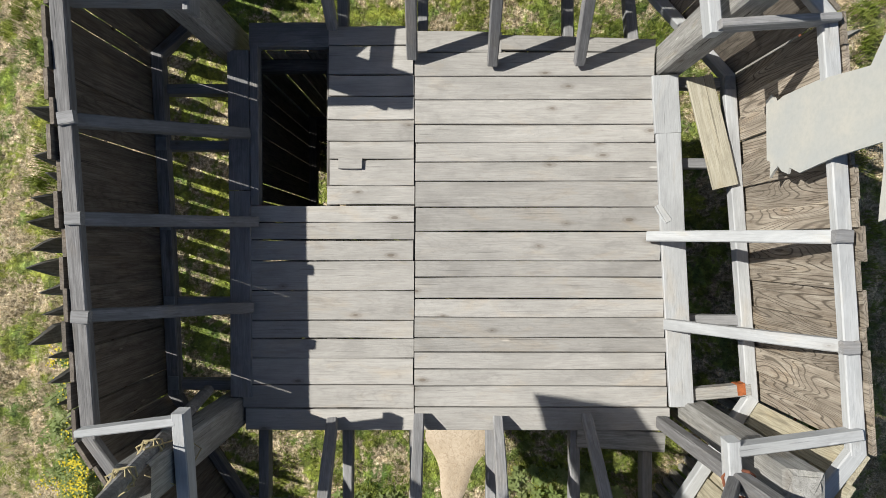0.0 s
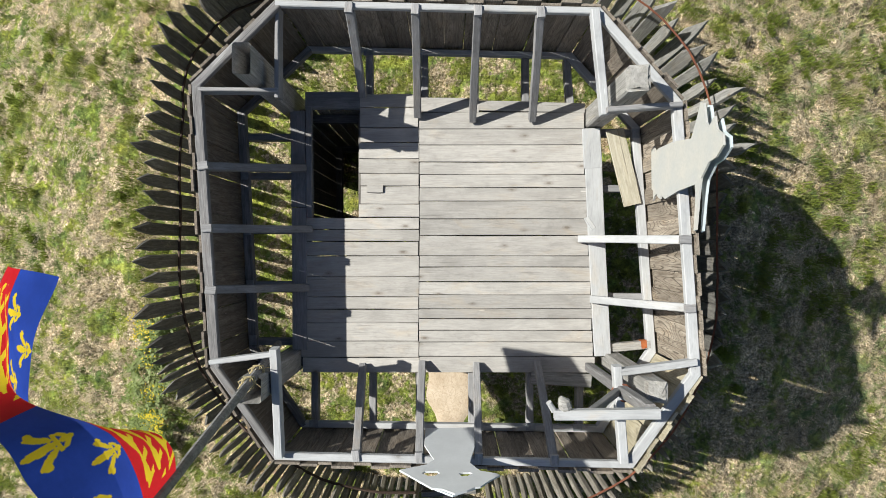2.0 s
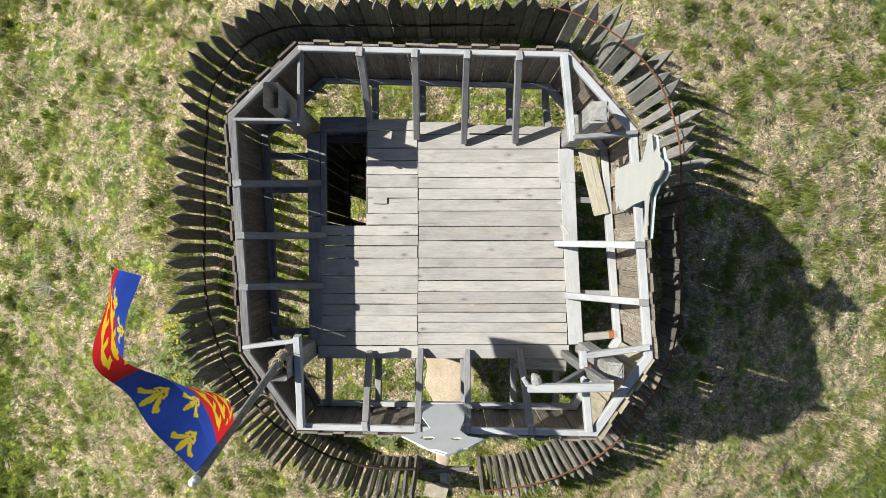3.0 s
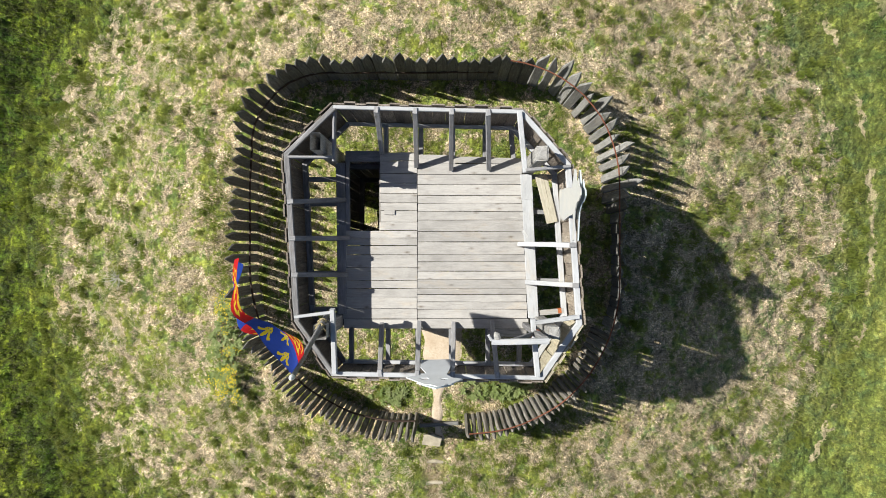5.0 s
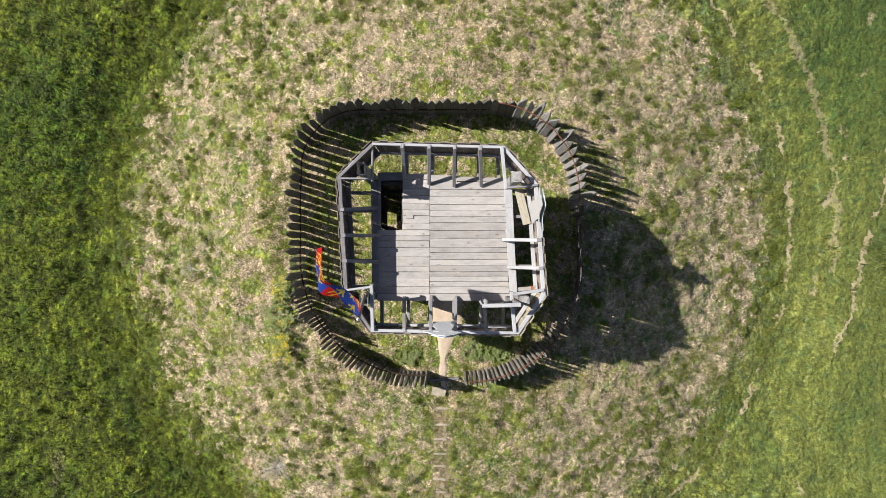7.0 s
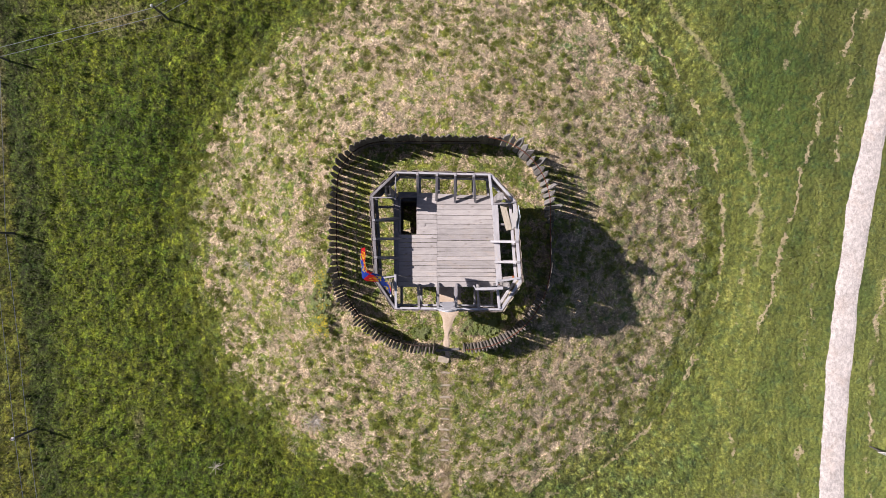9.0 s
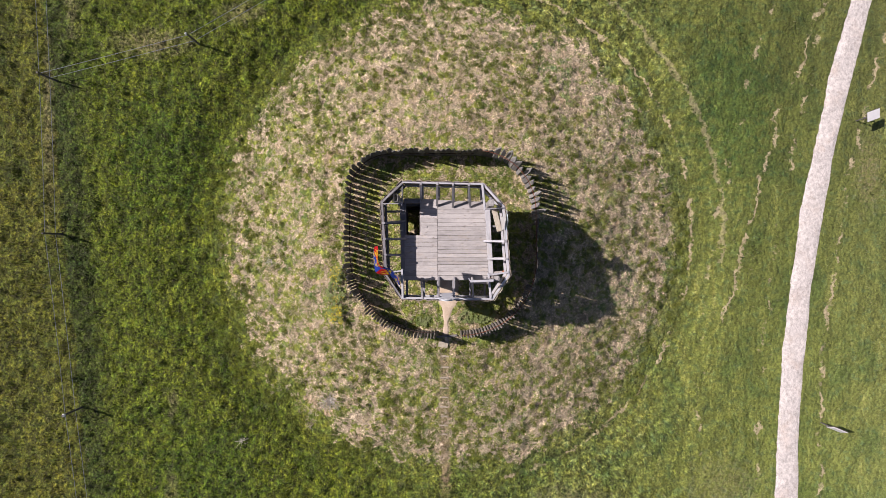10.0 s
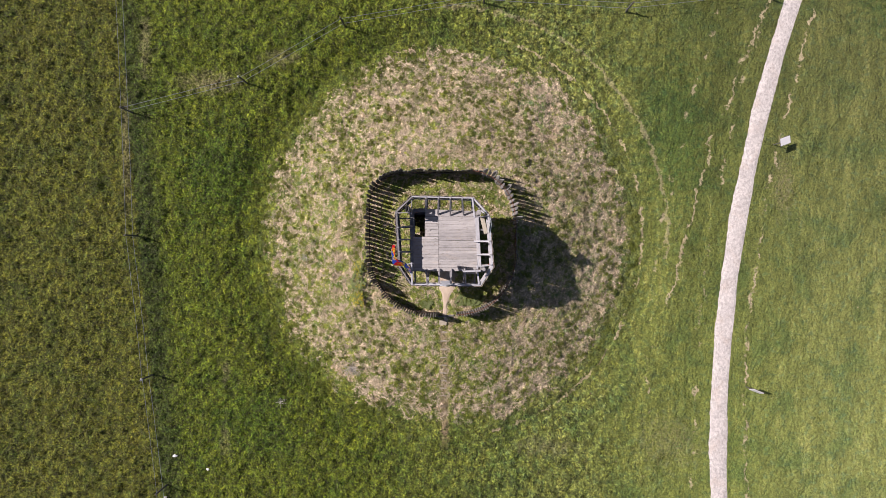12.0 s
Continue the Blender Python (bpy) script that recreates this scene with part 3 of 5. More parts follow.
def ground_z(x, y):
    x, y = np.asarray(x, float), np.asarray(y, float)
    r = np.hypot(x - 0.1, (y - 0.2) * 0.98)
    mound = 2.4 * (1 - 0.4 * smooth(5.6, 11.2, r) - 0.6 * np.clip((r - 5.2) / 6.2, 0, 1))
    ditch = -0.35 * np.exp(-((r - 12.6) / 1.3) ** 2)
    rough = bumps(x, y) * smooth(3.0, 6.0, r) * (1 - 0.6 * smooth(20, 40, r))
    near = (1 - smooth(32, 38, r)) * smooth(0.7, 1.6, np.abs(x - road_x(y)))
    tussock = (0.15 * (lattice(x, y, 1.9, 41) - 0.5) + 0.11 * (lattice(x, y, 3.9, 42) - 0.5)) * (0.25 + 0.75 * smooth(4.2, 5.2, r)) * near * (1 - 0.6 * smooth(11, 16, x))
    calm = 1 - 0.75 * smooth(8, 16, x)
    rank = 0.16 * calm * (lattice(x, y, 2.7, 43) ** 2 - 0.33) * smooth(11.5, 14, r) * near
    rank = rank + 0.09 * (lattice(x, y, 5.2, 44) - 0.5) * smooth(5.0, 7.0, r) * near * calm
    return mound + ditch + rough + tussock + rank


def both_ways(fine_to, step):
    far_steps = fine_to + np.cumsum(1.3 ** np.arange(1, 25) * 0.35)
    up = np.concatenate([np.arange(0, fine_to, step), far_steps])
    return np.unique(np.concatenate([up, -up]))


axis_x, axis_y = both_ways(30.5, 0.11), both_ways(18.0, 0.11)
gx, gy = np.meshgrid(axis_x, axis_y, indexing="ij")
gz = ground_z(gx, gy)
idx = np.arange(gx.size).reshape(gx.shape)
quads = np.stack([idx[:-1, :-1], idx[1:, :-1], idx[1:, 1:], idx[:-1, 1:]], -1).reshape(-1, 4)
tri = np.concatenate([quads[:, [0, 1, 2]], quads[:, [0, 2, 3]]])
gm = mesh_np("ground", np.stack([gx, gy, gz], -1).reshape(-1, 3), tri, GROUND)
gm.polygons.foreach_set("use_smooth", [True] * len(gm.polygons))
tagged(new("ground", gm), "dry straw-coloured mound ringed by green mown meadow", "ground", kind="structure")


def strip(name, ys, centre, half, material, lift, label, category):
    """A ribbon of ground with uneven edges, draped over the terrain."""
    bm = bmesh.new()
    rows = []
    for i, y in enumerate(ys):
        c = centre(y)
        w = half(y)
        row = []
        for k in range(7):
            f = k / 6 * 2 - 1
            x = c + w * f + (0.07 * (float(lattice(np.float64(k * 7.3), np.float64(y), 0.35, 77)) - 0.5) + 0.05 * (float(lattice(np.float64(k * 7.3), np.float64(y), 4.1, 78)) - 0.5)) * (abs(f) > 0.9)
            z = float(ground_z(x, y)) + lift * (1 - abs(f) ** 6 * 1.5)
            row.append(bm.verts.new((x, y, z)))
        rows.append(row)
    for a, b in zip(rows, rows[1:]):
        for k in range(6):
            bm.faces.new((a[k], a[k + 1], b[k + 1], b[k]))
    bmesh.ops.recalc_face_normals(bm, faces=bm.faces)
    ob = part(name, bm, material)
    for f in ob.data.polygons:
        f.use_smooth = True
    return tagged(ob, label, category, kind="structure")


strip("road", [y * 0.12 for y in range(-290, 291)], road_x, lambda y: 0.62 + 0.03 * math.sin(y * 0.9), GRAVEL, 0.035,
      "pale gravel footpath worn across the meadow", "path")
strip("pavement", [-4.7 + 0.06 * k for k in range(59)], lambda y: 0.14 + 0.07 * math.sin(y * 2),
      lambda y: 0.12 + 0.42 / (1 + math.exp(-6 * (y + 3.0))) + 0.03 * math.sin(y * 9), EARTH, 0.03,
      "bare cracked tan earth leading from the tower to the gate gap", "earth path")

# ---------------------------------------------------------------- tower
DECK = 5.8
tower = thing("timber_tower", (0, 0, 2.4), "weathered grey timber watchtower with a plank deck and overhanging parapet", "tower")

JZ = DECK - 0.045 - 0.07
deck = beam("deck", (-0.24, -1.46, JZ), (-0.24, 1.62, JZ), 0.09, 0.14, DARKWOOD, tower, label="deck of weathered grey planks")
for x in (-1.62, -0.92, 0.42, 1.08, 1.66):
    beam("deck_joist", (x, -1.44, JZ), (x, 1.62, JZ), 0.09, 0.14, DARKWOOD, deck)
T = 0.04


def deck_board(x0, x1, y0, y1, slope0=0.0, slope1=0.0, material=DECKWOOD, z=None, gap=0.008, name="plank"):
    w = abs(y1 - y0) - gap
    yc = (y0 + y1) / 2
    zz = DECK - T / 2 + RNG.uniform(-0.003, 0.003) if z is None else z
    return part(name, board_bm(x1 - x0, w, T, 0.004, 0.005), material, deck, "", pose((x0 + x1) / 2, yc, zz, 0, 0, math.degrees(slope0)))


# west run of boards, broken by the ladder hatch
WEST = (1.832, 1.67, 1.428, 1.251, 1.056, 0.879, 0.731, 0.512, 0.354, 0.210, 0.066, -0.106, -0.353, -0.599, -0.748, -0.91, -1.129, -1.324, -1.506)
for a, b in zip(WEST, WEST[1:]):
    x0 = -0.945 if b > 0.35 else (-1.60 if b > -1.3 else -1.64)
    deck_board(x0 + RNG.uniform(-0.012, 0.012), -0.240 + RNG.uniform(-0.006, 0.004), b, a, material=BRIGHTDECK)
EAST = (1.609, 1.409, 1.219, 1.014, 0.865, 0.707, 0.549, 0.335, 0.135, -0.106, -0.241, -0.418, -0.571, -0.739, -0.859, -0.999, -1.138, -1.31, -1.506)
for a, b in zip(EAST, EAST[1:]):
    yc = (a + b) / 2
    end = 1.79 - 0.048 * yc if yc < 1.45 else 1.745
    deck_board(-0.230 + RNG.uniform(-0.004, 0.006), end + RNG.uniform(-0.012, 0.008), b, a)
deck_board(-0.232, 0.48, 1.609, 1.785, -0.02)
deck_board(0.487, 1.745, 1.609, 1.735, -0.03)
# trim boards
part("trim_board", board_bm(0.47, 0.215, T), TRIMWOOD, deck, "", along((1.815, 1.40, DECK + 0.012), (1.84, 0.945, DECK + 0.012)))
part("trim_board", board_bm(2.23, 0.2, T), TRIMWOOD, deck, "", along((1.845, 0.935, DECK + 0.006), (1.955, -1.295, DECK + 0.006)))
part("trim_board", board_bm(1.15, 0.175, T), BEAMWOOD, deck, "", along((-1.69, 1.63, DECK), (-1.675, 0.48, DECK)))
part("trim_board", board_bm(1.7, 0.175, T), BEAMWOOD, deck, "", along((-1.672, 0.46, DECK), (-1.66, -1.22, DECK)))
part("trim_board", board_bm(1.32, 0.07, 0.1), BEAMWOOD, deck, "", along((-1.555, 1.66, DECK - 0.03), (-1.545, 0.36, DECK - 0.03)))
part("trim_board", board_bm(0.66, 0.20, 0.1), BEAMWOOD, deck, "", along((-1.6, 1.76, DECK - 0.05), (-0.94, 1.76, DECK - 0.05)))
part("trim_board", board_bm(0.72, 0.16, T), POSTWOOD, deck, "", along((1.13, -1.565, DECK - 0.02), (1.80, -1.60, DECK - 0.02)))
# a patch block and a split splinter on the boards
part("patch_block", board_bm(0.20, 0.09, 0.03), DECKWOOD, deck, "small wooden patch", pose(-0.76, 0.695, DECK + 0.016, 0, 0, -2))
part("splinter", board_bm(0.16, 0.065, 0.03), TRIMWOOD, deck, "split end of a board", pose(1.80, 0.285, DECK + 0.016, 0, 0, -58))

# walls under the deck
WX0, WX1, WY0, WY1, FOOT = -1.72, 1.90, -1.42, 1.66, 2.25


def wall_run(name, p0, p1, z0, z1, rails, inward, pitch, parent, material, uneven=0.03, over=0.0, gap=0.009, rail_mat=BEAMWOOD, rail_w=0.10, opening=None, lap_by=0.0):
    """A wall of upright boards on rails; the boards stand outside the rails."""
    a, b = Vector((*p0, 0)), Vector((*p1, 0))
    d = (b - a).normalized()
    n = Vector((-d.y, d.x, 0)) * inward
    length = (b - a).length
    wall = None
    rise = z1[1] - z1[0]
    for z, h in rails:
        slope = rise if z > z1[0] - 0.2 else 0.0
        q0, q1 = a + Vector((0, 0, z)) + n * (rail_w / 2), b + Vector((0, 0, z + slope)) + n * (rail_w / 2)
        piece = beam("lower_rail" if wall else name, q0, q1, rail_w, h, rail_mat, wall or parent)
        wall = wall or piece
    s, odd = 0.0, False
    while s < length - 0.02:
        w = min(pitch * RNG.uniform(0.82, 1.2), length - s)
        if length - s - w < 0.07:
            w = length - s
        lap = lap_by if odd else 0.0
        odd = not odd
        c = a + d * (s + w / 2) - n * (0.014 + lap + RNG.uniform(0, 0.012))
        top = z1[0] + rise * (s + w / 2) / length + over + RNG.uniform(-uneven, uneven)
        foot = z0 if not (opening and opening[0] < c.y < opening[1]) else opening[2]
        m = along((c.x, c.y, foot), (c.x, c.y, top), up=n)
        part("board", board_bm(top - foot, w - gap * RNG.uniform(0.4, 2.0) + lap, 0.026, 0.004, 0.004), material, wall, "", m)
        s += w
    return wall


corners = [(WX0, WY0), (WX1, WY0), (WX1, WY1), (WX0, WY1)]
for i, nm in enumerate(("wall_south", "wall_east", "wall_north", "wall_west")):
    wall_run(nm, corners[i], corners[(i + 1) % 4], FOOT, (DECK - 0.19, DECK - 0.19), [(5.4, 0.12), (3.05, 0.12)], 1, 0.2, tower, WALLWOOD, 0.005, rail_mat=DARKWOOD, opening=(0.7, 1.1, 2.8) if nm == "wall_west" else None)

# parapet: an eight-sided ring of boards on a lower and an upper rail
RING = [(-1.574, 2.413), (1.598, 2.325), (2.406, 1.431), (2.60, -1.265), (1.965, -2.22), (-1.654, -2.171), (-2.283, -1.218), (-2.426, 1.62)]
RAILS = [7.15, 7.15, 7.10, 7.08, 6.98, 6.90, 6.98, 7.08]      # the parapet has sagged towards the south
SIDES = ("parapet_north", "parapet_north_east", "parapet_east", "parapet_south_east", "parapet_south", "parapet_south_west", "parapet_west", "parapet_north_west")
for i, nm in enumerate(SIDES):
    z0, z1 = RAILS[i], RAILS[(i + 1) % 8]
    # rail colours carry the light: pale on sunlit sides, dark on shaded western ones
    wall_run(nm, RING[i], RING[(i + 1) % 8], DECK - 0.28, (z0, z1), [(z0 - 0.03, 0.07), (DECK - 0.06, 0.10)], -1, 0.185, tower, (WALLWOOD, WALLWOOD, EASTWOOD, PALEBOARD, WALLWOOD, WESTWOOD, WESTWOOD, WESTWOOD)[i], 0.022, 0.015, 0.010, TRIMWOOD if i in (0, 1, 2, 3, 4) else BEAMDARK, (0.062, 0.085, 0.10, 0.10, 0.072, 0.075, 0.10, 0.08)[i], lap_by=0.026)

# joists that carry the parapet, and struts that stay it
def ring_point(side, f, inset=0.06):
    a, b = Vector(RING[side]), Vector(RING[(side + 1) % 8])
    d = (b - a).normalized()
    n = Vector((d.y, -d.x))
    p = a + (b - a) * f + n * inset
    return p.x, p.y


def at_x(side, x, inset=0.06):
    a, b = RING[side], RING[(side + 1) % 8]
    return ring_point(side, (x - a[0]) / (b[0] - a[0]), inset)


def at_y(side, y, inset=0.06):
    a, b = RING[side], RING[(side + 1) % 8]
    return ring_point(side, (y - a[1]) / (b[1] - a[1]), inset)


def strut(side, foot, top, joist_from, mat=BEAMWOOD, width=0.085):
    a, b = RING[side], RING[(side + 1) % 8]
    rail = RAILS[side] + (RAILS[(side + 1) % 8] - RAILS[side]) * math.dist(a, top) / math.dist(a, b)
    beam("strut", (foot[0], foot[1], DECK + 0.045), (top[0], top[1], rail - 0.05), width, 0.075, mat, tower, (0, 0, 1))
    d = (Vector(top) - Vector(foot)).normalized()
    beam("strut_block", (top[0] - d.x * 0.06, top[1] - d.y * 0.06, rail + 0.008), (top[0] + d.x * 0.045, top[1] + d.y * 0.045, rail + 0.008), width - 0.004, 0.05, BEAMWOOD, tower)
    beam("joist", (joist_from[0], joist_from[1], DECK - 0.13), (joist_from[2], joist_from[3], DECK - 0.13), 0.085, 0.12, BEAMWOOD, tower)


for fx, fy, tx, jx in ((-0.90, 1.80, -0.85, -0.84), (-0.249, 1.56, -0.203, -0.17), (0.402, 1.50, 0.407, 0.44), (1.109, 1.51, 1.015, 1.05)):
    strut(0, (fx, fy), at_x(0, tx), (jx, 1.60, *at_x(0, jx)))
beam("joist", (1.60, 1.6, DECK - 0.13), (*at_x(0, 1.55), DECK - 0.13), 0.085, 0.12, BEAMWOOD, tower)
for fx, fy, tx, jx in ((-0.90, -1.41, -0.82, -0.80), (-0.193, -1.37, -0.18, -0.24), (0.448, -1.39, 0.42, 0.40), (1.169, -1.37, 1.18, 1.10)):
    strut(4, (fx, fy), at_x(4, tx), (jx, -1.44, *at_x(4, jx)))
for jx in (-1.50, 1.70):
    beam("joist", (jx, -1.44, DECK - 0.13), (*at_x(4, jx), DECK - 0.13), 0.085, 0.12, BEAMWOOD, tower)
for fx, fy, ty, jy in ((-1.60, 0.934, 0.80, 0.86), (-1.53, 0.214, 0.18, 0.2), (-1.57, -0.483, -0.435, -0.46)):
    tx, ty = at_y(6, ty)
    strut(6, (fx, fy), (tx, ty), (-1.6, jy, *at_y(6, jy)))
for fx, fy, ty, jy in ((1.68, 0.094, 0.073, 0.10), (1.82, -0.62, -0.60, -0.60)):
    strut(2, (fx, fy), at_y(2, ty), (1.9, jy, *at_y(2, jy)), mat=TRIMWOOD)
for jy in (0.71, 1.38):
    beam("joist", (1.9, jy, DECK - 0.13), (*at_y(2, jy), DECK - 0.13), 0.085, 0.12, BEAMWOOD, tower)
red = beam("joist", (1.95, -1.22, DECK - 0.06), (*at_y(2, -1.16), DECK - 0.06), 0.10, 0.10, POSTWOOD, tower)
part("stain", board_bm(0.07, 0.104, 0.104, 0.004, 0.01), ORANGE, red, "orange paint on the end", along((2.42, -1.172, DECK - 0.06), (2.49, -1.165, DECK - 0.06)))
for jy in (1.33, -1.15):
    beam("joist", (-1.6, jy, DECK - 0.13), (*at_y(6, jy), DECK - 0.13), 0.085, 0.12, BEAMWOOD, tower)

# zinc plates where the joists meet the lower rail
for k_plate, (bx, by) in enumerate((at_y(6, 0.86), at_y(6, 0.2), at_y(6, -0.46), at_y(6, -1.12), at_y(2, 1.36), at_x(0, -0.84), at_x(4, -1.50), at_x(4, 1.66), at_x(4, 1.10))):
    part("bracket", board_bm(0.11, 0.085, 0.012, 0.001, 0.002), ZINC, tower, "small zinc plate", pose(bx, by, DECK - 0.06 + 0.05 + 0.009, 0, 0, 90 if k_plate < 5 else 0))
# corner posts with the ties to the ring
POST_TOP = DECK + 1.55
POSTS = {"nw": (-1.82, 1.76, 0.06, 0.17, 0.30), "ne": (1.87, 1.55, 0.12, 0.21, 0.24), "sw": (-1.76, -1.36, 0.0, 0.21, 0.25), "se": (2.08, -1.37, 0.0, 0.20, 0.20)}
for key, (px, py, more, pw, pt) in POSTS.items():
    top = POST_TOP + more
    bm = board_bm(top - FOOT, pw, pt, 0.006, 0.018, 5)
    cap = max(bm.faces, key=lambda f: f.calc_center_median().x)
    if key in ("nw", "sw"):
        bmesh.ops.inset_region(bm, faces=[cap], thickness=0.035)
        for v in cap.verts:
            v.co.y *= 0.35
            v.co.z *= 0.7
        bmesh.ops.translate(bm, verts=cap.verts, vec=(-0.4, 0.012, 0))
    else:
        # a weathered, split end
        bmesh.ops.inset_region(bm, faces=[cap], thickness=0.03)
        bmesh.ops.subdivide_edges(bm, edges=list(cap.edges), cuts=4, use_grid_fill=True)
        ends = [v for v in bm.verts if v.co.x > (top - FOOT) / 2 - 0.05]
        for v in ends:
            v.co.x += 0.25 * v.co.y + 0.05 * noise.noise(v.co * Vector((3, 16, 16))) - 0.035 * (abs(v.co.y) > pw * 0.42)
    post = part("corner_post", bm, POSTWOOD, tower, "thick weathered corner post", along((px, py, FOOT), (px, py, top), (0, 1, 0)))
    for k in range(4):
        # drying cracks that run down the faces
        f = RNG.uniform(-0.35, 0.35) * pw
        z1 = top - RNG.uniform(0.25, 0.5) - 0.1 * k
        z0 = z1 - RNG.uniform(0.15, 0.45)
        side = 1 if k % 2 else -1
        beam("crack", (px + f, py + side * pt / 2, z0), (px + f + RNG.uniform(-0.01, 0.01), py + side * pt / 2, z1), 0.007, 0.006, DARKWOOD, post, (0, 1, 0))
for p0, p1, z0, z1, thick, tall, mt in (((-2.36, 1.56), (-1.58, 1.56), 7.0, 6.97, 0.04, 0.17, BEAMWOOD), ((-1.60, 1.50), (-1.575, 2.37), 6.93, 7.0, 0.04, 0.18, BEAMWOOD),
                                        ((1.63, 1.31), (2.385, 1.385), 7.20, 7.10, 0.05, 0.12, BEAMWOOD), ((1.635, 1.28), (1.535, 2.285), 7.14, 7.16, 0.08, 0.12, TRIMWOOD),
                                        ((-2.24, -1.14), (-1.62, -1.06), 7.07, 7.08, 0.05, 0.11, TRIMWOOD), ((-1.60, -1.00), (-1.585, -2.11), 7.08, 6.95, 0.08, 0.12, TRIMWOOD),
                                        ((1.80, -1.23), (2.54, -1.13), 7.08, 7.08, 0.065, 0.11, TRIMWOOD), ((1.77, -1.17), (1.86, -2.14), 7.08, 7.0, 0.085, 0.11, TRIMWOOD)):
    beam("tie_beam", (*p0, z0), (*p1, z1), thick, tall, mt, tower)

# ---------------------------------------------------------------- things on the tower
loose = part("loose_plank", board_bm(0.92, 0.215, 0.028), NEWWOOD, None, "", along((2.09, 1.40, DECK + 0.02), (2.31, 0.49, DECK + 0.02)))
tagged(loose, "loose sand-coloured plank lying across the open parapet joists", "plank")

# ---------------------------------------------------------------- palisade
PX0, PX1, PY0, PY1 = -4.32, 4.1, -4.06, 4.15
RADII = (1.9, 2.7, 3.3, 3.6)   # north-west, north-east, south-east, south-west


def palisade_line(step):
    """Points and outward directions clockwise round the rounded yard, from the gate's west post back to its east post."""
    out = []

    def run(a, b, n):
        length = math.dist(a, b)
        k = max(1, int(length / step))
        for i in range(k):
            f = i / k
            out.append(((a[0] + (b[0] - a[0]) * f, a[1] + (b[1] - a[1]) * f), n))

    def arc(cx, cy, r, a0, a1):
        k = max(1, int(abs(math.radians(a1 - a0)) * r / step))
        for i in range(k):
            a = math.radians(a0 + (a1 - a0) * i / k)
            out.append(((cx + r * math.cos(a), cy + r * math.sin(a)), (math.cos(a), math.sin(a))))

    nw, ne, se, sw = RADII
    run((-0.42, PY0), (PX0 + sw, PY0), (0, -1))
    arc(PX0 + sw, PY0 + sw, sw, 270, 180)
    run((PX0, PY0 + sw), (PX0, PY1 - nw), (-1, 0))
    arc(PX0 + nw, PY1 - nw, nw, 180, 90)
    run((PX0 + nw, PY1), (PX1 - ne, PY1), (0, 1))
    arc(PX1 - ne, PY1 - ne, ne, 90, 0)
    run((PX1, PY1 - ne), (PX1, PY0 + se), (1, 0))
    arc(PX1 - se, PY0 + se, se, 0, -90)
    run((PX1 - se, PY0), (0.62, PY0), (0, -1))
    return out


palisade = thing("palisade", (0, 0, 2.3), "ring of grey pointed timber stakes with a gap for a gate", "palisade")


def slab_stake(width, height, thick, point, rng):
    """A split slab with an uneven pointed top, along x from the ground."""
    bm = bmesh.new()
    rows = []
    off = rng.uniform(-0.38, 0.38) * width
    for f, w in ((0, 1.0), (0.35, 0.97), (0.7, 1.03), (1 - point / height, 0.98), (1 - point * 0.5 / height, 0.54), (1, 0.03)):
        x = f * height
        c = off * max(0, (f - (1 - point / height)) / (point / height))
        hw, ht = width * w / 2, thick / 2 * (1 if f < 0.9 else 0.7)
        j = rng.uniform(-0.008, 0.008)
        rows.append([bm.verts.new((x, c + j - hw, -ht)), bm.verts.new((x, c + j + hw, -ht)), bm.verts.new((x, c + j + hw * 0.8, ht)), bm.verts.new((x, c + j - hw * 0.8, ht))])
    for a, b in zip(rows, rows[1:]):
        for k in range(4):
            bm.faces.new((a[k], a[(k + 1) % 4], b[(k + 1) % 4], b[k]))
    bm.faces.new(rows[0])
    bm.faces.new(rows[-1])
    bmesh.ops.recalc_face_normals(bm, faces=bm.faces)
    return bm


def log_stake(radius, height, rng):
    pts, rad = [], []
    for f, r in ((0, 1.0), (0.3, 0.95), (0.6, 1.0), (0.86, 0.9), (0.95, 0.6), (1, 0.12)):
        pts.append((f * height, rng.uniform(-0.012, 0.012), rng.uniform(-0.012, 0.012)))
        rad.append(radius * r)
    return tube_bm(pts, rad, 7, rng=rng, rough=0.06)


WIDE = [mesh_of("stake", slab_stake(RNG.uniform(0.236, 0.262), RNG.uniform(1.95, 2.15), 0.05, RNG.uniform(0.32, 0.5), RNG), STAKEWOOD) for _ in range(10)]
SLABS = [mesh_of("stake", slab_stake(RNG.uniform(0.165, 0.225), RNG.uniform(1.95, 2.2), 0.05, RNG.uniform(0.34, 0.55), RNG), STAKEWOOD) for _ in range(16)]
NORTH = [mesh_of("stake", slab_stake(RNG.uniform(0.25, 0.285), RNG.uniform(1.95, 2.15), 0.05, RNG.uniform(0.32, 0.5), RNG), STAKEWOOD) for _ in range(10)]
THIN = [mesh_of("stake", slab_stake(RNG.uniform(0.09, 0.16), RNG.uniform(1.75, 2.15), 0.045, RNG.uniform(0.2, 0.5), RNG), STAKEWOOD) for _ in range(12)]
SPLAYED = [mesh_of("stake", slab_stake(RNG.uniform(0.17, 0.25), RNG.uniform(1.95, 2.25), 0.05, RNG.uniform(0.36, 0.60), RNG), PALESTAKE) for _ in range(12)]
LOGS = [mesh_of("stake", log_stake(RNG.uniform(0.045, 0.068), RNG.uniform(1.8, 2.02), RNG), LOGWOOD) for _ in range(10)]


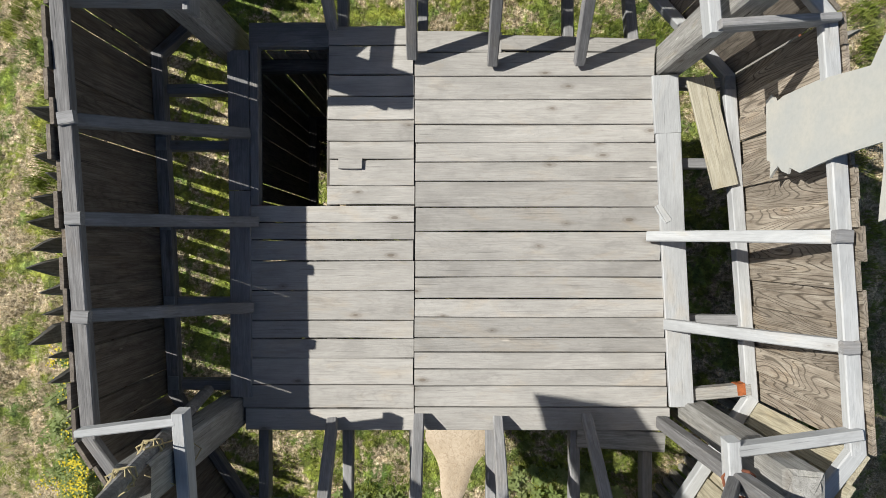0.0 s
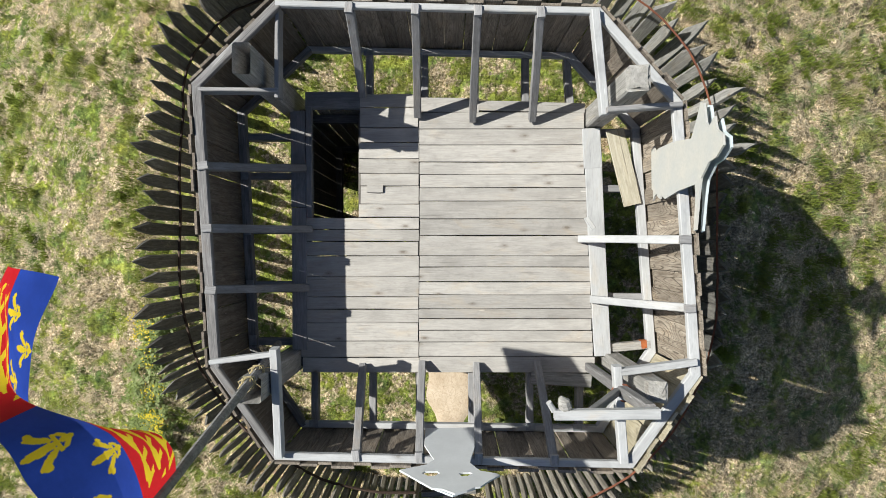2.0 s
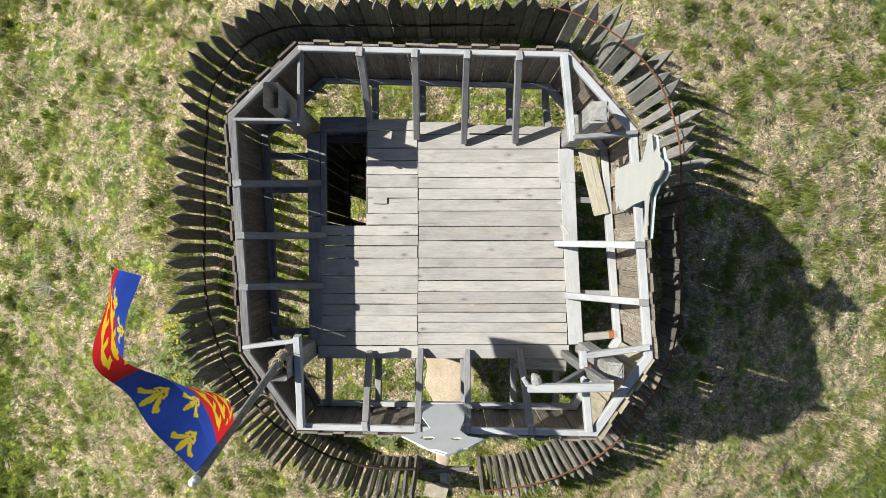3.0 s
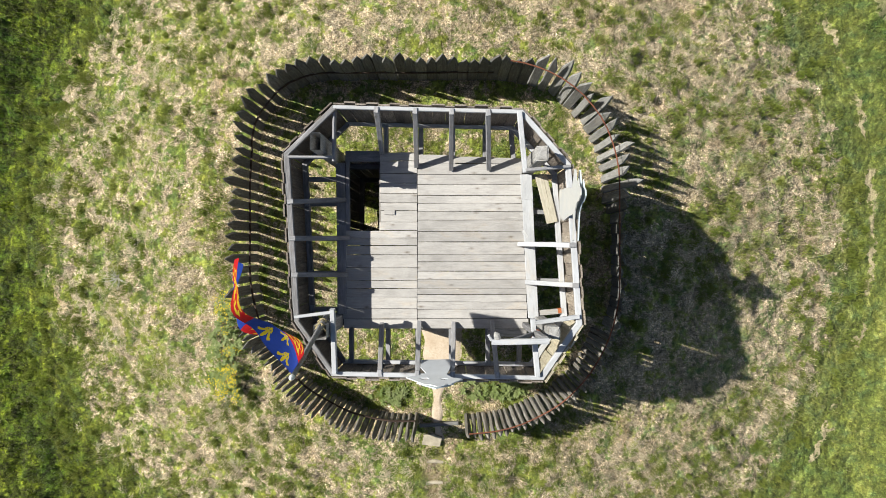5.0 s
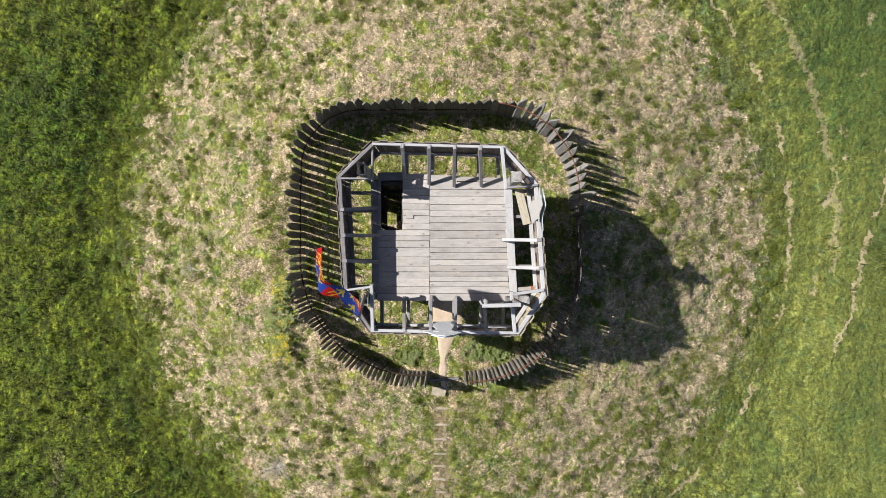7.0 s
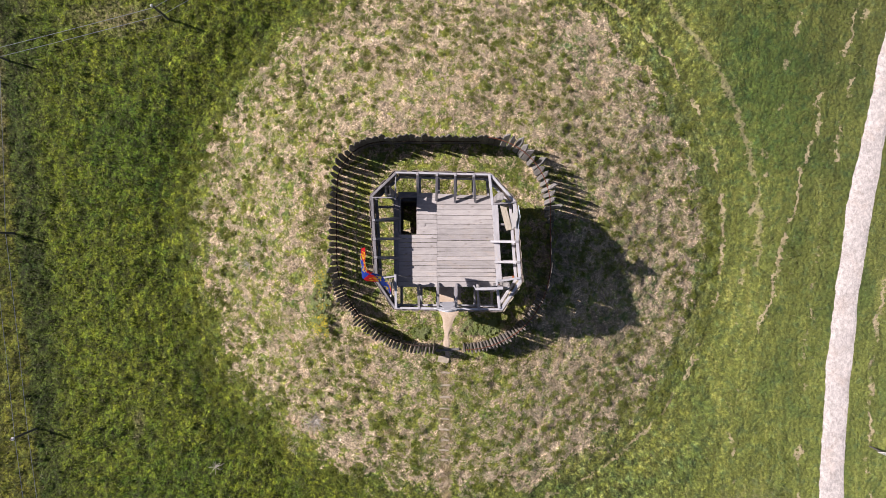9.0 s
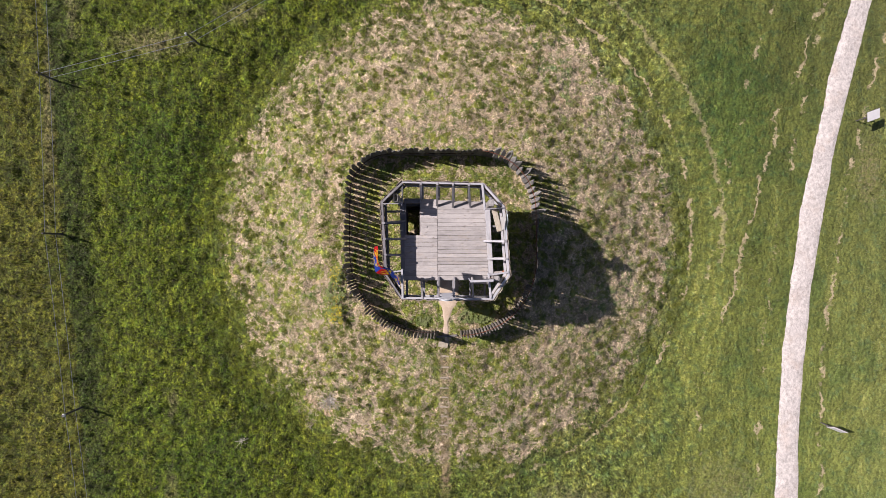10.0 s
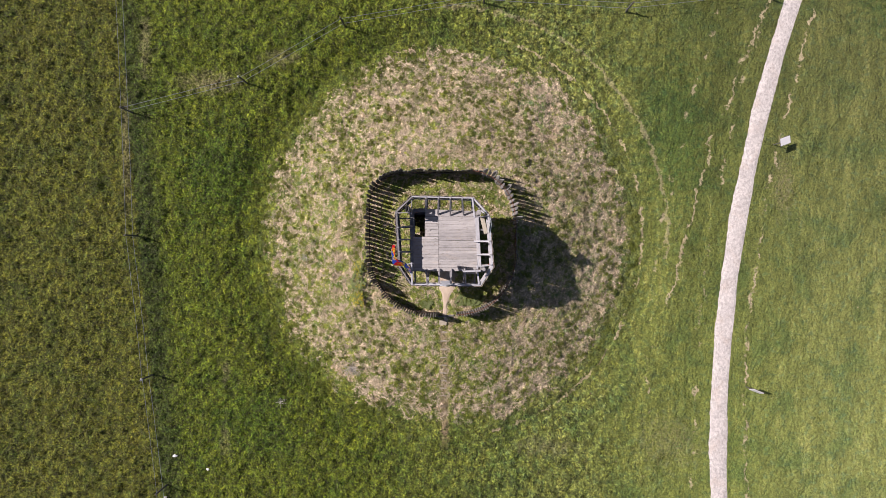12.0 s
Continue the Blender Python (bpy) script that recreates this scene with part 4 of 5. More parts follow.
def stake(me, p, n, z, lean, turn):
    up = Vector((n[0] * lean, n[1] * lean, 1)).normalized()
    out = Vector((n[0], n[1], 0))
    y = up.cross(out).normalized()
    zz = up.cross(y)
    r = Matrix((up, y, zz)).transposed().to_4x4()
    part("stake", me, None, palisade, "", Matrix.Translation((p[0], p[1], z)) @ r @ Matrix.Rotation(radians(turn), 4, "X"))


for p, n in palisade_line(0.238):
    if n[1] < (-0.35 if p[0] > 0 else -0.72):
        continue
    z = float(ground_z(*p)) - 0.1
    tight = n[0] > 0.5
    if n[1] > 0.5:
        z -= 0.14
    elif n[0] < -0.5:
        z -= 0.16 * float(smooth(0.0, 1.2, p[1])) + 0.24 * float(smooth(0.7, 1.8, -p[1]))
    if p[0] < 0 and p[1] < -1.5:
        continue
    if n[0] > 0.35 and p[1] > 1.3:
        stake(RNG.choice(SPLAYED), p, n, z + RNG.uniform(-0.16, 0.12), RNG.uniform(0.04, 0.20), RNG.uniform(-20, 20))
    elif n[1] > 0.75:
        stake(RNG.choice(NORTH), p, n, z + RNG.uniform(-0.16, 0.08), RNG.uniform(-0.03, 0.04), RNG.uniform(-7, 7))
    elif n[0] > 0.85:
        out = 0.26 * float(smooth(0.85, 1.0, n[0])) * float(1 - smooth(0.6, 1.3, p[1]))
        stake(RNG.choice(WIDE), (p[0] + out, p[1]), n, z + RNG.uniform(-0.12, 0.10), RNG.uniform(0.0, 0.05) - 0.6 * out, RNG.uniform(-5, 5))
    else:
        stake(RNG.choice(WIDE if tight else SLABS), p, n, z + RNG.uniform(-0.12, 0.10), RNG.uniform(-0.02, 0.07), RNG.uniform(-5, 5) if tight else RNG.uniform(-16, 16))
for p, n in palisade_line(0.135):
    if p[0] < 0 and p[1] < -1.5 and n[1] >= -0.72:
        z = float(ground_z(*p)) - 0.3
        stake(RNG.choice(THIN), p, n, z + RNG.uniform(-0.14, 0.12), RNG.uniform(-0.02, 0.13), RNG.uniform(-28, 28))
for p, n in palisade_line(0.135):
    if n[1] < (-0.35 if p[0] > 0 else -0.72):
        z = float(ground_z(*p)) - 0.1
        stake(RNG.choice(LOGS), p, n, z + RNG.uniform(-0.06, 0.06), RNG.uniform(0.0, 0.06), RNG.uniform(0, 360))

line = palisade_line(0.3)


def band(pts, height, off, radius, material, name):
    bm = tube_bm([(p[0] + n[0] * off, p[1] + n[1] * off, float(ground_z(*p)) + height) for p, n in pts], radius, 6)
    return part(name, bm, material, palisade, "rusted iron band" if material is RUST else "dark iron band")


k_gate = len(line)
west_part = [q for q in line if q[0][0] < 1.6 and not (q[0][0] > 0 and q[0][1] < 0)]
east_part = [q for q in line if not (q[0][0] < 1.6 and not (q[0][0] > 0 and q[0][1] < 0))]
band(east_part, 1.72, -0.05, 0.016, RUST, "band")
band(west_part, 0.75, -0.05, 0.024, IRON, "band")

# ---------------------------------------------------------------- flag
flag = thing("flag", (-1.8, -1.2, 5.9), "quartered red and blue flag with gold devices on a grey pole", "flag")
POLE0, POLE1 = Vector((-1.88, -1.14, 5.95)), Vector((-1.43, -1.45, 10.38))
part("pole", tube_bm([POLE0, POLE0.lerp(POLE1, 0.3) + Vector((0.01, 0, 0)), POLE0.lerp(POLE1, 0.7), POLE1], [0.045, 0.042, 0.036, 0.03], 10), BEAMDARK, flag)

FLY = Vector((-0.50, 0.866, 0.0))
SIDE = Vector((0.866, 0.50, 0.0))


def cloth_point(u, v):
    """A point of the waving cloth: u from the pole to the fly, v from the top edge down."""
    hoist = POLE1.lerp(POLE0, 0.012 + 0.20 * v)
    lean = -0.62 * u + 0.24 * math.sin(5.5 * u + 1.6 * v)
    reach = 0.93 * v * (1 - 0.16 * u)
    hang = SIDE * (reach * math.sin(lean)) + Vector((0, 0, -reach * math.cos(lean)))
    swell = 0.10 * math.sin(u * 6.2 + v * 1.3 + 0.4) * min(1, u * 2.2) + 0.035 * math.sin(u * 16 + 2.6 * v + 1) * min(1, 2 * u)
    curl = -0.16 * max(0.0, 0.32 - v) * math.sin(math.pi * u) / 0.32
    drop = -0.05 * u - 0.45 * u * u
    free = POLE1 + hang
    base = hoist.lerp(free, min(1.0, 3 * u))
    return base + FLY * (1.66 * u - 0.10 * u * u + 0.05 * math.sin(3 * v) * u) + SIDE * (swell + curl) + Vector((0, 0, drop + 0.6 * abs(curl)))


def fleur(x, y):
    """A three-petalled flower inside a unit square round the origin."""
    e = lambda cx, cy, a, b, t: ((x - cx) * math.cos(t) + (y - cy) * math.sin(t)) ** 2 / a ** 2 + ((y - cy) * math.cos(t) - (x - cx) * math.sin(t)) ** 2 / b ** 2 < 1
    petals = e(0, 0.16, 0.10, 0.36, 0) or e(-0.25, 0.08, 0.075, 0.27, 0.6) or e(0.25, 0.08, 0.075, 0.27, -0.6) or e(-0.40, 0.16, 0.09, 0.09, 0) or e(0.40, 0.16, 0.09, 0.09, 0)
    return petals or (abs(y + 0.18) < 0.045 and abs(x) < 0.22) or e(0, -0.38, 0.08, 0.15, 0) or e(-0.13, -0.33, 0.05, 0.12, 0.6) or e(0.13, -0.33, 0.05, 0.12, -0.6)


def bars(x, y):
    """Three thick wavy gold bars with short limbs."""
    for k in (-0.30, 0.0, 0.30):
        w = y - k - 0.05 * math.sin(9 * x)
        if abs(x) < 0.30 and abs(w) < 0.045 + 0.025 * math.sin(23 * x + 5 * k):
            return True
        if abs(w + 0.07) < 0.10 and abs(x) < 0.36 and math.sin(44 * x + 9 * k + 14 * w) > 0.55:
            return True
    return False


FLAGBLUE = plain("blue_cloth", (0.028, 0.075, 0.46), 0.25, 4, 0.55, 0, 0.05)
FLAGRED = plain("red_cloth", (0.62, 0.018, 0.026), 0.2, 4, 0.55, 0, 0.05)
FLAGGOLD = plain("gold_cloth", (0.78, 0.58, 0.03), 0.15, 6, 0.55, 0, 0.05)
for mt in (FLAGBLUE, FLAGRED, FLAGGOLD):
    thin(mt, 0.5)
NU, NV = 260, 150
bm = bmesh.new()
grid = [[bm.verts.new(cloth_point(i / NU, j / NV)) for j in range(NV + 1)] for i in range(NU + 1)]
for i in range(NU):
    for j in range(NV):
        f = bm.faces.new((grid[i][j], grid[i + 1][j], grid[i + 1][j + 1], grid[i][j + 1]))
        f.smooth = True
        u, v = (i + 0.5) / NU, (j + 0.5) / NV
        blue = (u < 0.5) == (v < 0.5)
        qx, qy = (u % 0.5) * 4 - 1, 1 - (v % 0.5) * 4
        if blue:
            gold = any(fleur((qx - cx) * 1.85, (qy - cy) * 1.06) for cx, cy in ((-0.46, 0.47), (0.46, 0.47), (0.0, -0.47)))
        else:
            gold = bars(qx * 0.45, qy * 0.5)
        f.material_index = 2 if gold else (0 if blue else 1)
part("cloth", bm, [FLAGBLUE, FLAGRED, FLAGGOLD], flag)
part("finial", tube_bm([POLE1 + Vector((0, 0, -0.02)), POLE1 + Vector((0, 0, 0.02)), POLE1 + Vector((0, 0, 0.06)), POLE1 + Vector((0, 0, 0.085))], [0.026, 0.034, 0.03, 0.01], 10), WHITE, flag, "small white pole cap")
for f in (0.27, 0.36):
    c = POLE0.lerp(POLE1, f)
    pts = []
    for k in range(26):
        a = k * 0.9
        pts.append((c.x + (0.06 + 0.025 * math.sin(k * 2.3)) * math.cos(a), c.y + (0.07 + 0.02 * math.cos(k * 1.7)) * math.sin(a), c.z - 0.05 + 0.004 * k))
    part("lashing", tube_bm(pts, 0.006, 5), ROPE, flag, "knotted straw-coloured rope")
part("cord", tube_bm([(-1.72, -1.17, 7.3), (-1.66, -1.22, 6.9), (-1.63, -1.36, 6.7), (-1.64, -1.50, 7.0), (-1.69, -1.30, 7.35)], 0.005, 5), ROPE, flag)

# hoist frame propped in the south-east corner
gallows = thing("hoisting_frame", (1.85, -1.4, DECK), "dark leaning post with a pale arm and brace, chained together", "hoist")
G0, G1 = Vector((1.79, -1.43, DECK + 0.02)), Vector((1.845, -1.395, 7.86))
G2, G3 = Vector((1.90, -1.41, 7.92)), Vector((1.02, -1.435, 7.87))
beam("post", G0, G1, 0.10, 0.10, BEAMDARK, gallows, (0, 1, 0), "dark square post", 0.006, 0.012)
beam("arm", G2, G3, 0.085, 0.10, TRIMWOOD, gallows, (0, 0, 1), "pale weathered arm", 0.005, 0.01)
beam("brace", G0.lerp(G1, 0.60), G2.lerp(G3, 0.62) + Vector((0, 0.01, -0.05)), 0.06, 0.075, BEAMDARK, gallows)
part("arm_log", tube_bm([G3 + Vector((0.10, 0.05, 0.0)), G3 + Vector((0.08, 0.11, 0.01)), G3 + Vector((0.05, 0.15, 0.02))], [0.06, 0.055, 0.02], 9), POSTWOOD, gallows, "worn log end")
part("arm_peg", board_bm(0.09, 0.05, 0.05, 0.004, 0.012), TRIMWOOD, gallows, "", along(G3 + Vector((0.0, 0.03, 0.0)), G3 + Vector((-0.05, 0.11, 0.02))))
cc = G0.lerp(G1, 0.62)
pts = [(cc.x + 0.085 * math.cos(k * 0.6), cc.y - 0.02 + 0.085 * math.sin(k * 0.6), cc.z + 0.05 * math.sin(k * 0.9)) for k in range(12)]
part("chain", tube_bm(pts, 0.010, 5), RUST, gallows, "short rusted chain")

# plywood silhouettes behind the parapet
E_SHAPE = ((1.06, 6.40), (1.09, 6.47), (1.06, 6.50), (1.02, 6.53), (1.04, 6.63), (1.04, 7.03), (0.99, 7.49), (1.16, 7.63), (1.27, 7.7), (1.25, 7.77), (1.07, 7.82), (1.02, 7.87), (1.09, 7.98), (0.97, 8.03), (0.91, 8.14),
           (0.82, 8.15), (0.74, 8.01), (0.72, 7.87), (0.60, 7.71), (0.43, 7.66), (0.24, 7.62), (0.15, 7.60), (0.14, 7.55), (0.24, 7.56), (0.43, 7.59), (0.56, 7.58), (0.54, 7.19), (0.49, 6.82), (0.54, 6.70), (0.50, 6.68), (0.53, 6.60), (0.57, 6.56), (0.54, 6.50), (0.50, 6.45), (0.61, 6.46), (0.63, 6.41))
FACE_E = Matrix(((0, 0, 1, 0), (1, 0, 0, 0), (0, 1, 0, 0), (0, 0, 0, 1)))
fig = part("plywood_figure", prism_bm(E_SHAPE, 0.018), PLY, None, "", Matrix.Translation((2.345, 0, 0)) @ FACE_E)
tagged(fig, "grey painted plywood cut-out standing at the parapet", "cut-out", "plywood cut-outs on the parapet")
fig = part("plywood_figure", prism_bm([(y - 0.01, z - 0.05) for y, z in E_SHAPE if z > 7.2], 0.018), PLYEDGE, None, "", Matrix.Translation((2.43, 0, 0)) @ FACE_E)
tagged(fig, "pale blue plywood cut-out fixed outside the grey one", "cut-out", "plywood cut-outs on the parapet")
S_SHAPE = ((-0.13, -0.58), (-0.13, -0.18), (-0.02, 0.15), (-0.09, 0.25), (-0.34, 0.36), (-0.17, 0.54), (-0.03, 0.69), (0.17, 0.78), (0.28, 0.73),
           (0.35, 0.67), (0.49, 0.55), (0.59, 0.45), (0.41, 0.37), (0.32, 0.21), (0.38, -0.12), (0.4, -0.61))
FACE_S = Matrix(((1, 0, 0, 0), (0, 0, -1, 0), (0, 1, 0, 0), (0, 0, 0, 1)))
S_LOW = ((-0.13, -0.58), (-0.13, -0.18), (-0.02, 0.15), (-0.09, 0.25), (-0.34, 0.36), (-0.28, 0.42), (-0.13, 0.42), (-0.10, 0.385), (0.01, 0.38), (0.04, 0.42),
         (0.21, 0.42), (0.25, 0.405), (0.31, 0.40), (0.34, 0.42), (0.56, 0.42), (0.41, 0.37), (0.32, 0.21), (0.38, -0.12), (0.4, -0.61))
S_HIGH = ((-0.28, 0.42), (-0.17, 0.54), (-0.11, 0.60), (-0.03, 0.69), (0.06, 0.70), (0.17, 0.78), (0.28, 0.73), (0.35, 0.67), (0.40, 0.66), (0.49, 0.55), (0.59, 0.45), (0.56, 0.42),
          (0.34, 0.42), (0.29, 0.475), (0.23, 0.47), (0.21, 0.42), (0.04, 0.42), (0.0, 0.465), (-0.07, 0.475), (-0.13, 0.42))
bm = prism_bm(S_LOW, 0.018)
upper = mesh_of("upper", prism_bm(S_HIGH, 0.018), PLYPALE)
bm.from_mesh(upper)
bpy.data.meshes.remove(upper)
fig = part("plywood_figure", bm, PLYPALE, None, "", Matrix.Translation((0, -2.045, 7.06)) @ Matrix.Rotation(math.atan(0.12), 4, "X") @ FACE_S)
tagged(fig, "grey painted plywood cut-out with spread arms", "cut-out", "plywood cut-outs on the parapet")
fig = part("plywood_figure", prism_bm([(0.13 + (x - 0.13) * 0.9 + 0.02 * math.sin(21 * z), z - 0.02 + 0.025 * math.sin(17 * x)) for x, z in S_SHAPE if z > 0.46], 0.018), PLYEDGE, None, "", Matrix.Translation((0, -2.10, 6.985)) @ Matrix.Rotation(math.atan(0.12), 4, "X") @ FACE_S)
tagged(fig, "pale blue wavy-edged plywood cut-out fixed outside the parapet", "cut-out", "plywood cut-outs on the parapet")

# ---------------------------------------------------------------- yard and approach
slab = part("stone_slab", prism_bm([(-0.24, -0.13), (0.20, -0.15), (0.24, 0.08), (0.05, 0.14), (-0.20, 0.11)], 0.10), STONE, None, "", pose(-0.05, -4.66, float(ground_z(-0.05, -4.66)) + 0.04, 0, 0, -4))
tagged(slab, "pale flat stone lying at the gate gap", "stone")
sill = part("gate_sill", board_bm(0.95, 0.09, 0.10), STAKEWOOD, None, "", pose(0.12, -4.28, float(ground_z(0.12, -4.28)) + 0.02, 0, 0, 4))
tagged(sill, "half-buried timber sill in the gate gap", "sill")
for k in range(9):
    y = -5.25 - 0.52 * k
    x = 0.02 - 0.012 * k
    st = part("log_step", tube_bm([(-0.21, 0, 0), (0, 0.015, 0.005), (0.21, 0, 0)], [0.045, 0.05, 0.042], 8), STONE, None, "",
              pose(x, y, float(ground_z(x, y)) + 0.005, 0, 0, RNG.uniform(-6, 6)))
    tagged(st, "bleached log edging a worn earth step", "step", "log steps down the mound")

# ---------------------------------------------------------------- fence and signs
fence = thing("wire_fence", (-19.4, 0.6, 0), "weathered post and wire fence along the meadow", "fence")
W_LINE = [(-20.0, 16.9), (-19.7, 8.4), (-19.4, 0.6), (-18.4, -8.2), (-17.6, -15.2), (-16.9, -23)]
N_LINE = [(-19.7, 8.4), (-12.4, 10.2), (-6.2, 13.75), (2.6, 15.2), (11.5, 14.55), (20.0, 15.4)]
H_POST = 1.55


def fence_post(x, y):
    z = float(ground_z(x, y))
    part("fence_post", tube_bm([(x, y, z - 0.2), (x + RNG.uniform(-0.03, 0.03), y, z + 0.8), (x + RNG.uniform(-0.05, 0.05), y, z + H_POST)], [0.055, 0.05, 0.045], 8, rng=RNG, rough=0.05), DARKWOOD, fence)


for p in W_LINE + N_LINE[1:]:
    fence_post(*p)
for ln in (W_LINE, N_LINE):
    for h in (0.55, 1.35):
        pts = []
        for (x0, y0), (x1, y1) in zip(ln, ln[1:]):
            for k in range(6):
                f = k / 6
                x, y = x0 + (x1 - x0) * f, y0 + (y1 - y0) * f
                pts.append((x, y, float(ground_z(x0, y0)) * (1 - f) + float(ground_z(x1, y1)) * f + h - 0.12 * f * (1 - f)))
        part("wire", tube_bm(pts, 0.012, 4), ZINC, fence)
part("post_cap", tube_bm([(-12.4, 10.2, 1.5), (-12.4, 10.2, 1.56), (-12.4, 10.2, 1.62)], [0.05, 0.065, 0.03], 10), WHITE, fence, "white insulator cap")
part("post_cap", tube_bm([(-18.4, -8.2, 1.5), (-18.4, -8.2, 1.56), (-18.4, -8.2, 1.62)], [0.07, 0.085, 0.03], 10), WHITE, fence, "white insulator cap")


def sign(x, y, turn, tilt, w, h, label):
    z = float(ground_z(x, y))
    s = thing("information_board", (x, y, z), label, "sign", "information boards beside the path")
    for dx in (-0.2, 0.2):
        c, n = math.cos(radians(turn)), math.sin(radians(turn))
        part("leg", tube_bm([(x + dx * c, y + dx * n, z - 0.1), (x + dx * c, y + dx * n, z + 0.98)], 0.03, 8), DARKWOOD, s)
    m = pose(x, y, z + 1.02, 0, 0, turn) @ pose(0, 0, 0, tilt, 0, 0)
    panel = part("panel", prism_bm([(-w / 2, -h / 2), (w / 2, -h / 2), (w / 2, h / 2), (-w / 2, h / 2)], 0.03), WHITE, s, "white panel", m)
    part("panel_rim", prism_bm([(-w / 2 - 0.02, -h / 2 - 0.02), (w / 2 + 0.02, -h / 2 - 0.02), (w / 2 + 0.02, h / 2 + 0.02), (-w / 2 - 0.02, h / 2 + 0.02)], 0.02), DARKWOOD, panel, "dark rim", m @ pose(0, 0, -0.02))


sign(20.9, 6.2, 20, 25, 0.62, 0.48, "white information board tilted on dark legs by the path")
sign(19.1, -9.1, -22, 74, 0.70, 0.50, "white information board standing steeply by the path")
for x, y, r in ((-17.0, -13.3, 0.12), (-15.0, -14.2, 0.10), (-17.6, -15.9, 0.07)):
    bm = bmesh.new()
    bmesh.ops.create_icosphere(bm, subdivisions=2, radius=r)
    for v in bm.verts:
        v.co *= 1 + 0.75 * noise.noise(v.co * 11 + Vector((x, y, 0)))
        v.co.x *= 1.15
        v.co.y *= 0.75
        v.co.z *= 0.4
    tagged(part("stone", bm, WHITE, None, "", pose(x, y, float(ground_z(x, y)) + r * 0.3)), "small white stone lying in the grass", "stone", "white stones in the grass")


# ---------------------------------------------------------------- plants
G = np.random.default_rng(11)


def blades(x, y, length, width, flat, droop=0.0, comb=None):
    """One bent blade at each place: how far it lies over is flat, 0 upright to 1 lying."""
    n = len(x)
    z = ground_z(x, y)
    a = G.random(n) * 2 * np.pi if comb is None else comb + G.normal(0, 0.35, n)
    dx, dy = np.cos(a), np.sin(a)
    px, py = -dy, dx
    reach = length * flat
    rise = length * np.sqrt(np.maximum(0.02, 1 - flat ** 2))
    base = np.stack([x, y, z - 0.01], -1)
    side = np.stack([px, py, np.zeros(n)], -1) * (width / 2)[:, None]
    mid = base + np.stack([dx * reach * 0.45, dy * reach * 0.45, rise * 0.75], -1)
    tip = base + np.stack([dx * reach, dy * reach, rise * (1 - droop)], -1)
    v = np.stack([base - side, base + side, mid + side * 0.9, mid - side * 0.9, tip], 1).reshape(-1, 3)
    o = (np.arange(n) * 5)[:, None]
    t = np.concatenate([o + np.array([[0, 1, 2]]), o + np.array([[0, 2, 3]]), o + np.array([[3, 2, 4]])])
    return v, t


def field(name, n, r0, r1, lmin, lmax, wmin, wmax, keep, label, box=None):
    if box:
        x, y = G.uniform(-box[0], box[0], n), G.uniform(-box[1], box[1], n)
    else:
        r, a = np.sqrt(G.uniform(r0 ** 2, r1 ** 2, n)), G.random(n) * 2 * np.pi
        x, y = r * np.cos(a), r * np.sin(a)
    ok = keep(x, y) & (G.random(n) < 0.35 + 0.9 * lattice(x, y, 1.7, 3))
    ok &= ~((np.abs(x - 0.13) < 0.42) & (y > -3.5) & (y < -1.2)) & ~((np.abs(x - 0.14) < 0.14) & (y > -4.6) & (y < -3.4))
    ok &= ~((x > WX0) & (x < WX1) & (y > WY0) & (y < WY1))
    ok &= np.abs(x - road_x(y)) > 0.66 + 0.12 * lattice(x, y, 3.0, 8)
    ok &= ~((np.abs(x) < 0.22) & (y < -4.4) & (y > -10) & (G.random(n) < 0.75))
    x, y = x[ok], y[ok]
    m = len(x)
    tall = (0.6 + 0.8 * lattice(x, y, 0.9, 5)) * (0.55 + 0.9 * lattice(x, y, 3.7, 6) ** 1.5) * (1 - 0.45 * smooth(9, 14, x))
    v, t = blades(x, y, G.uniform(lmin, lmax, m) * tall, G.uniform(wmin, wmax, m), G.uniform(0.45, 0.97, m), 0.25)
    ob = new(name, mesh_np(name, v, t, BLADE))
    return tagged(ob, label, "grass", kind="stuff")


field("mound_grass", 430000, 0, 9.0, 0.04, 0.15, 0.0035, 0.008, lambda x, y: np.ones(len(x), bool), "matted dry and green grass on the mound")
field("slope_grass", 100000, 9.0, 14.0, 0.08, 0.2, 0.009, 0.018, lambda x, y: np.ones(len(x), bool), "dry grass turning green down the slope")
field("meadow_grass", 100000, 0, 0, 0.12, 0.30, 0.02, 0.04, lambda x, y: np.hypot(x, y) > 14.0, "short green meadow grass", (31, 18))


def tufts(name, centres, radius, count, lmin, lmax, wmin, wmax, material, label, flat=(0.15, 0.75), kind="stuff", category="grass tufts", combed=False):
    vs, ts, base = [], [], 0
    for (cx, cy), r, c in zip(centres, radius, count):
        rr = r * np.sqrt(G.random(c))
        a = G.random(c) * 2 * np.pi
        v, t = blades(cx + rr * np.cos(a), cy + rr * np.sin(a), G.uniform(lmin, lmax, c) * (1.15 - 0.5 * rr / r), G.uniform(wmin, wmax, c), G.uniform(flat[0], flat[1], c), 0.2, G.random() * 2 * np.pi if combed else None)
        vs.append(v)
        ts.append(t + base)
        base += len(v)
    ob = new(name, mesh_np(name, np.concatenate(vs), np.concatenate(ts), material))
    return tagged(ob, label, category, kind=kind)


def scatter(k, r0, r1, seed, scale, least):
    r, a = np.sqrt(G.uniform(r0 ** 2, r1 ** 2, k)), G.random(k) * 2 * np.pi
    c = np.stack([r * np.cos(a), r * np.sin(a)], -1)
    return c[lattice(c[:, 0], c[:, 1], scale, seed) > least]


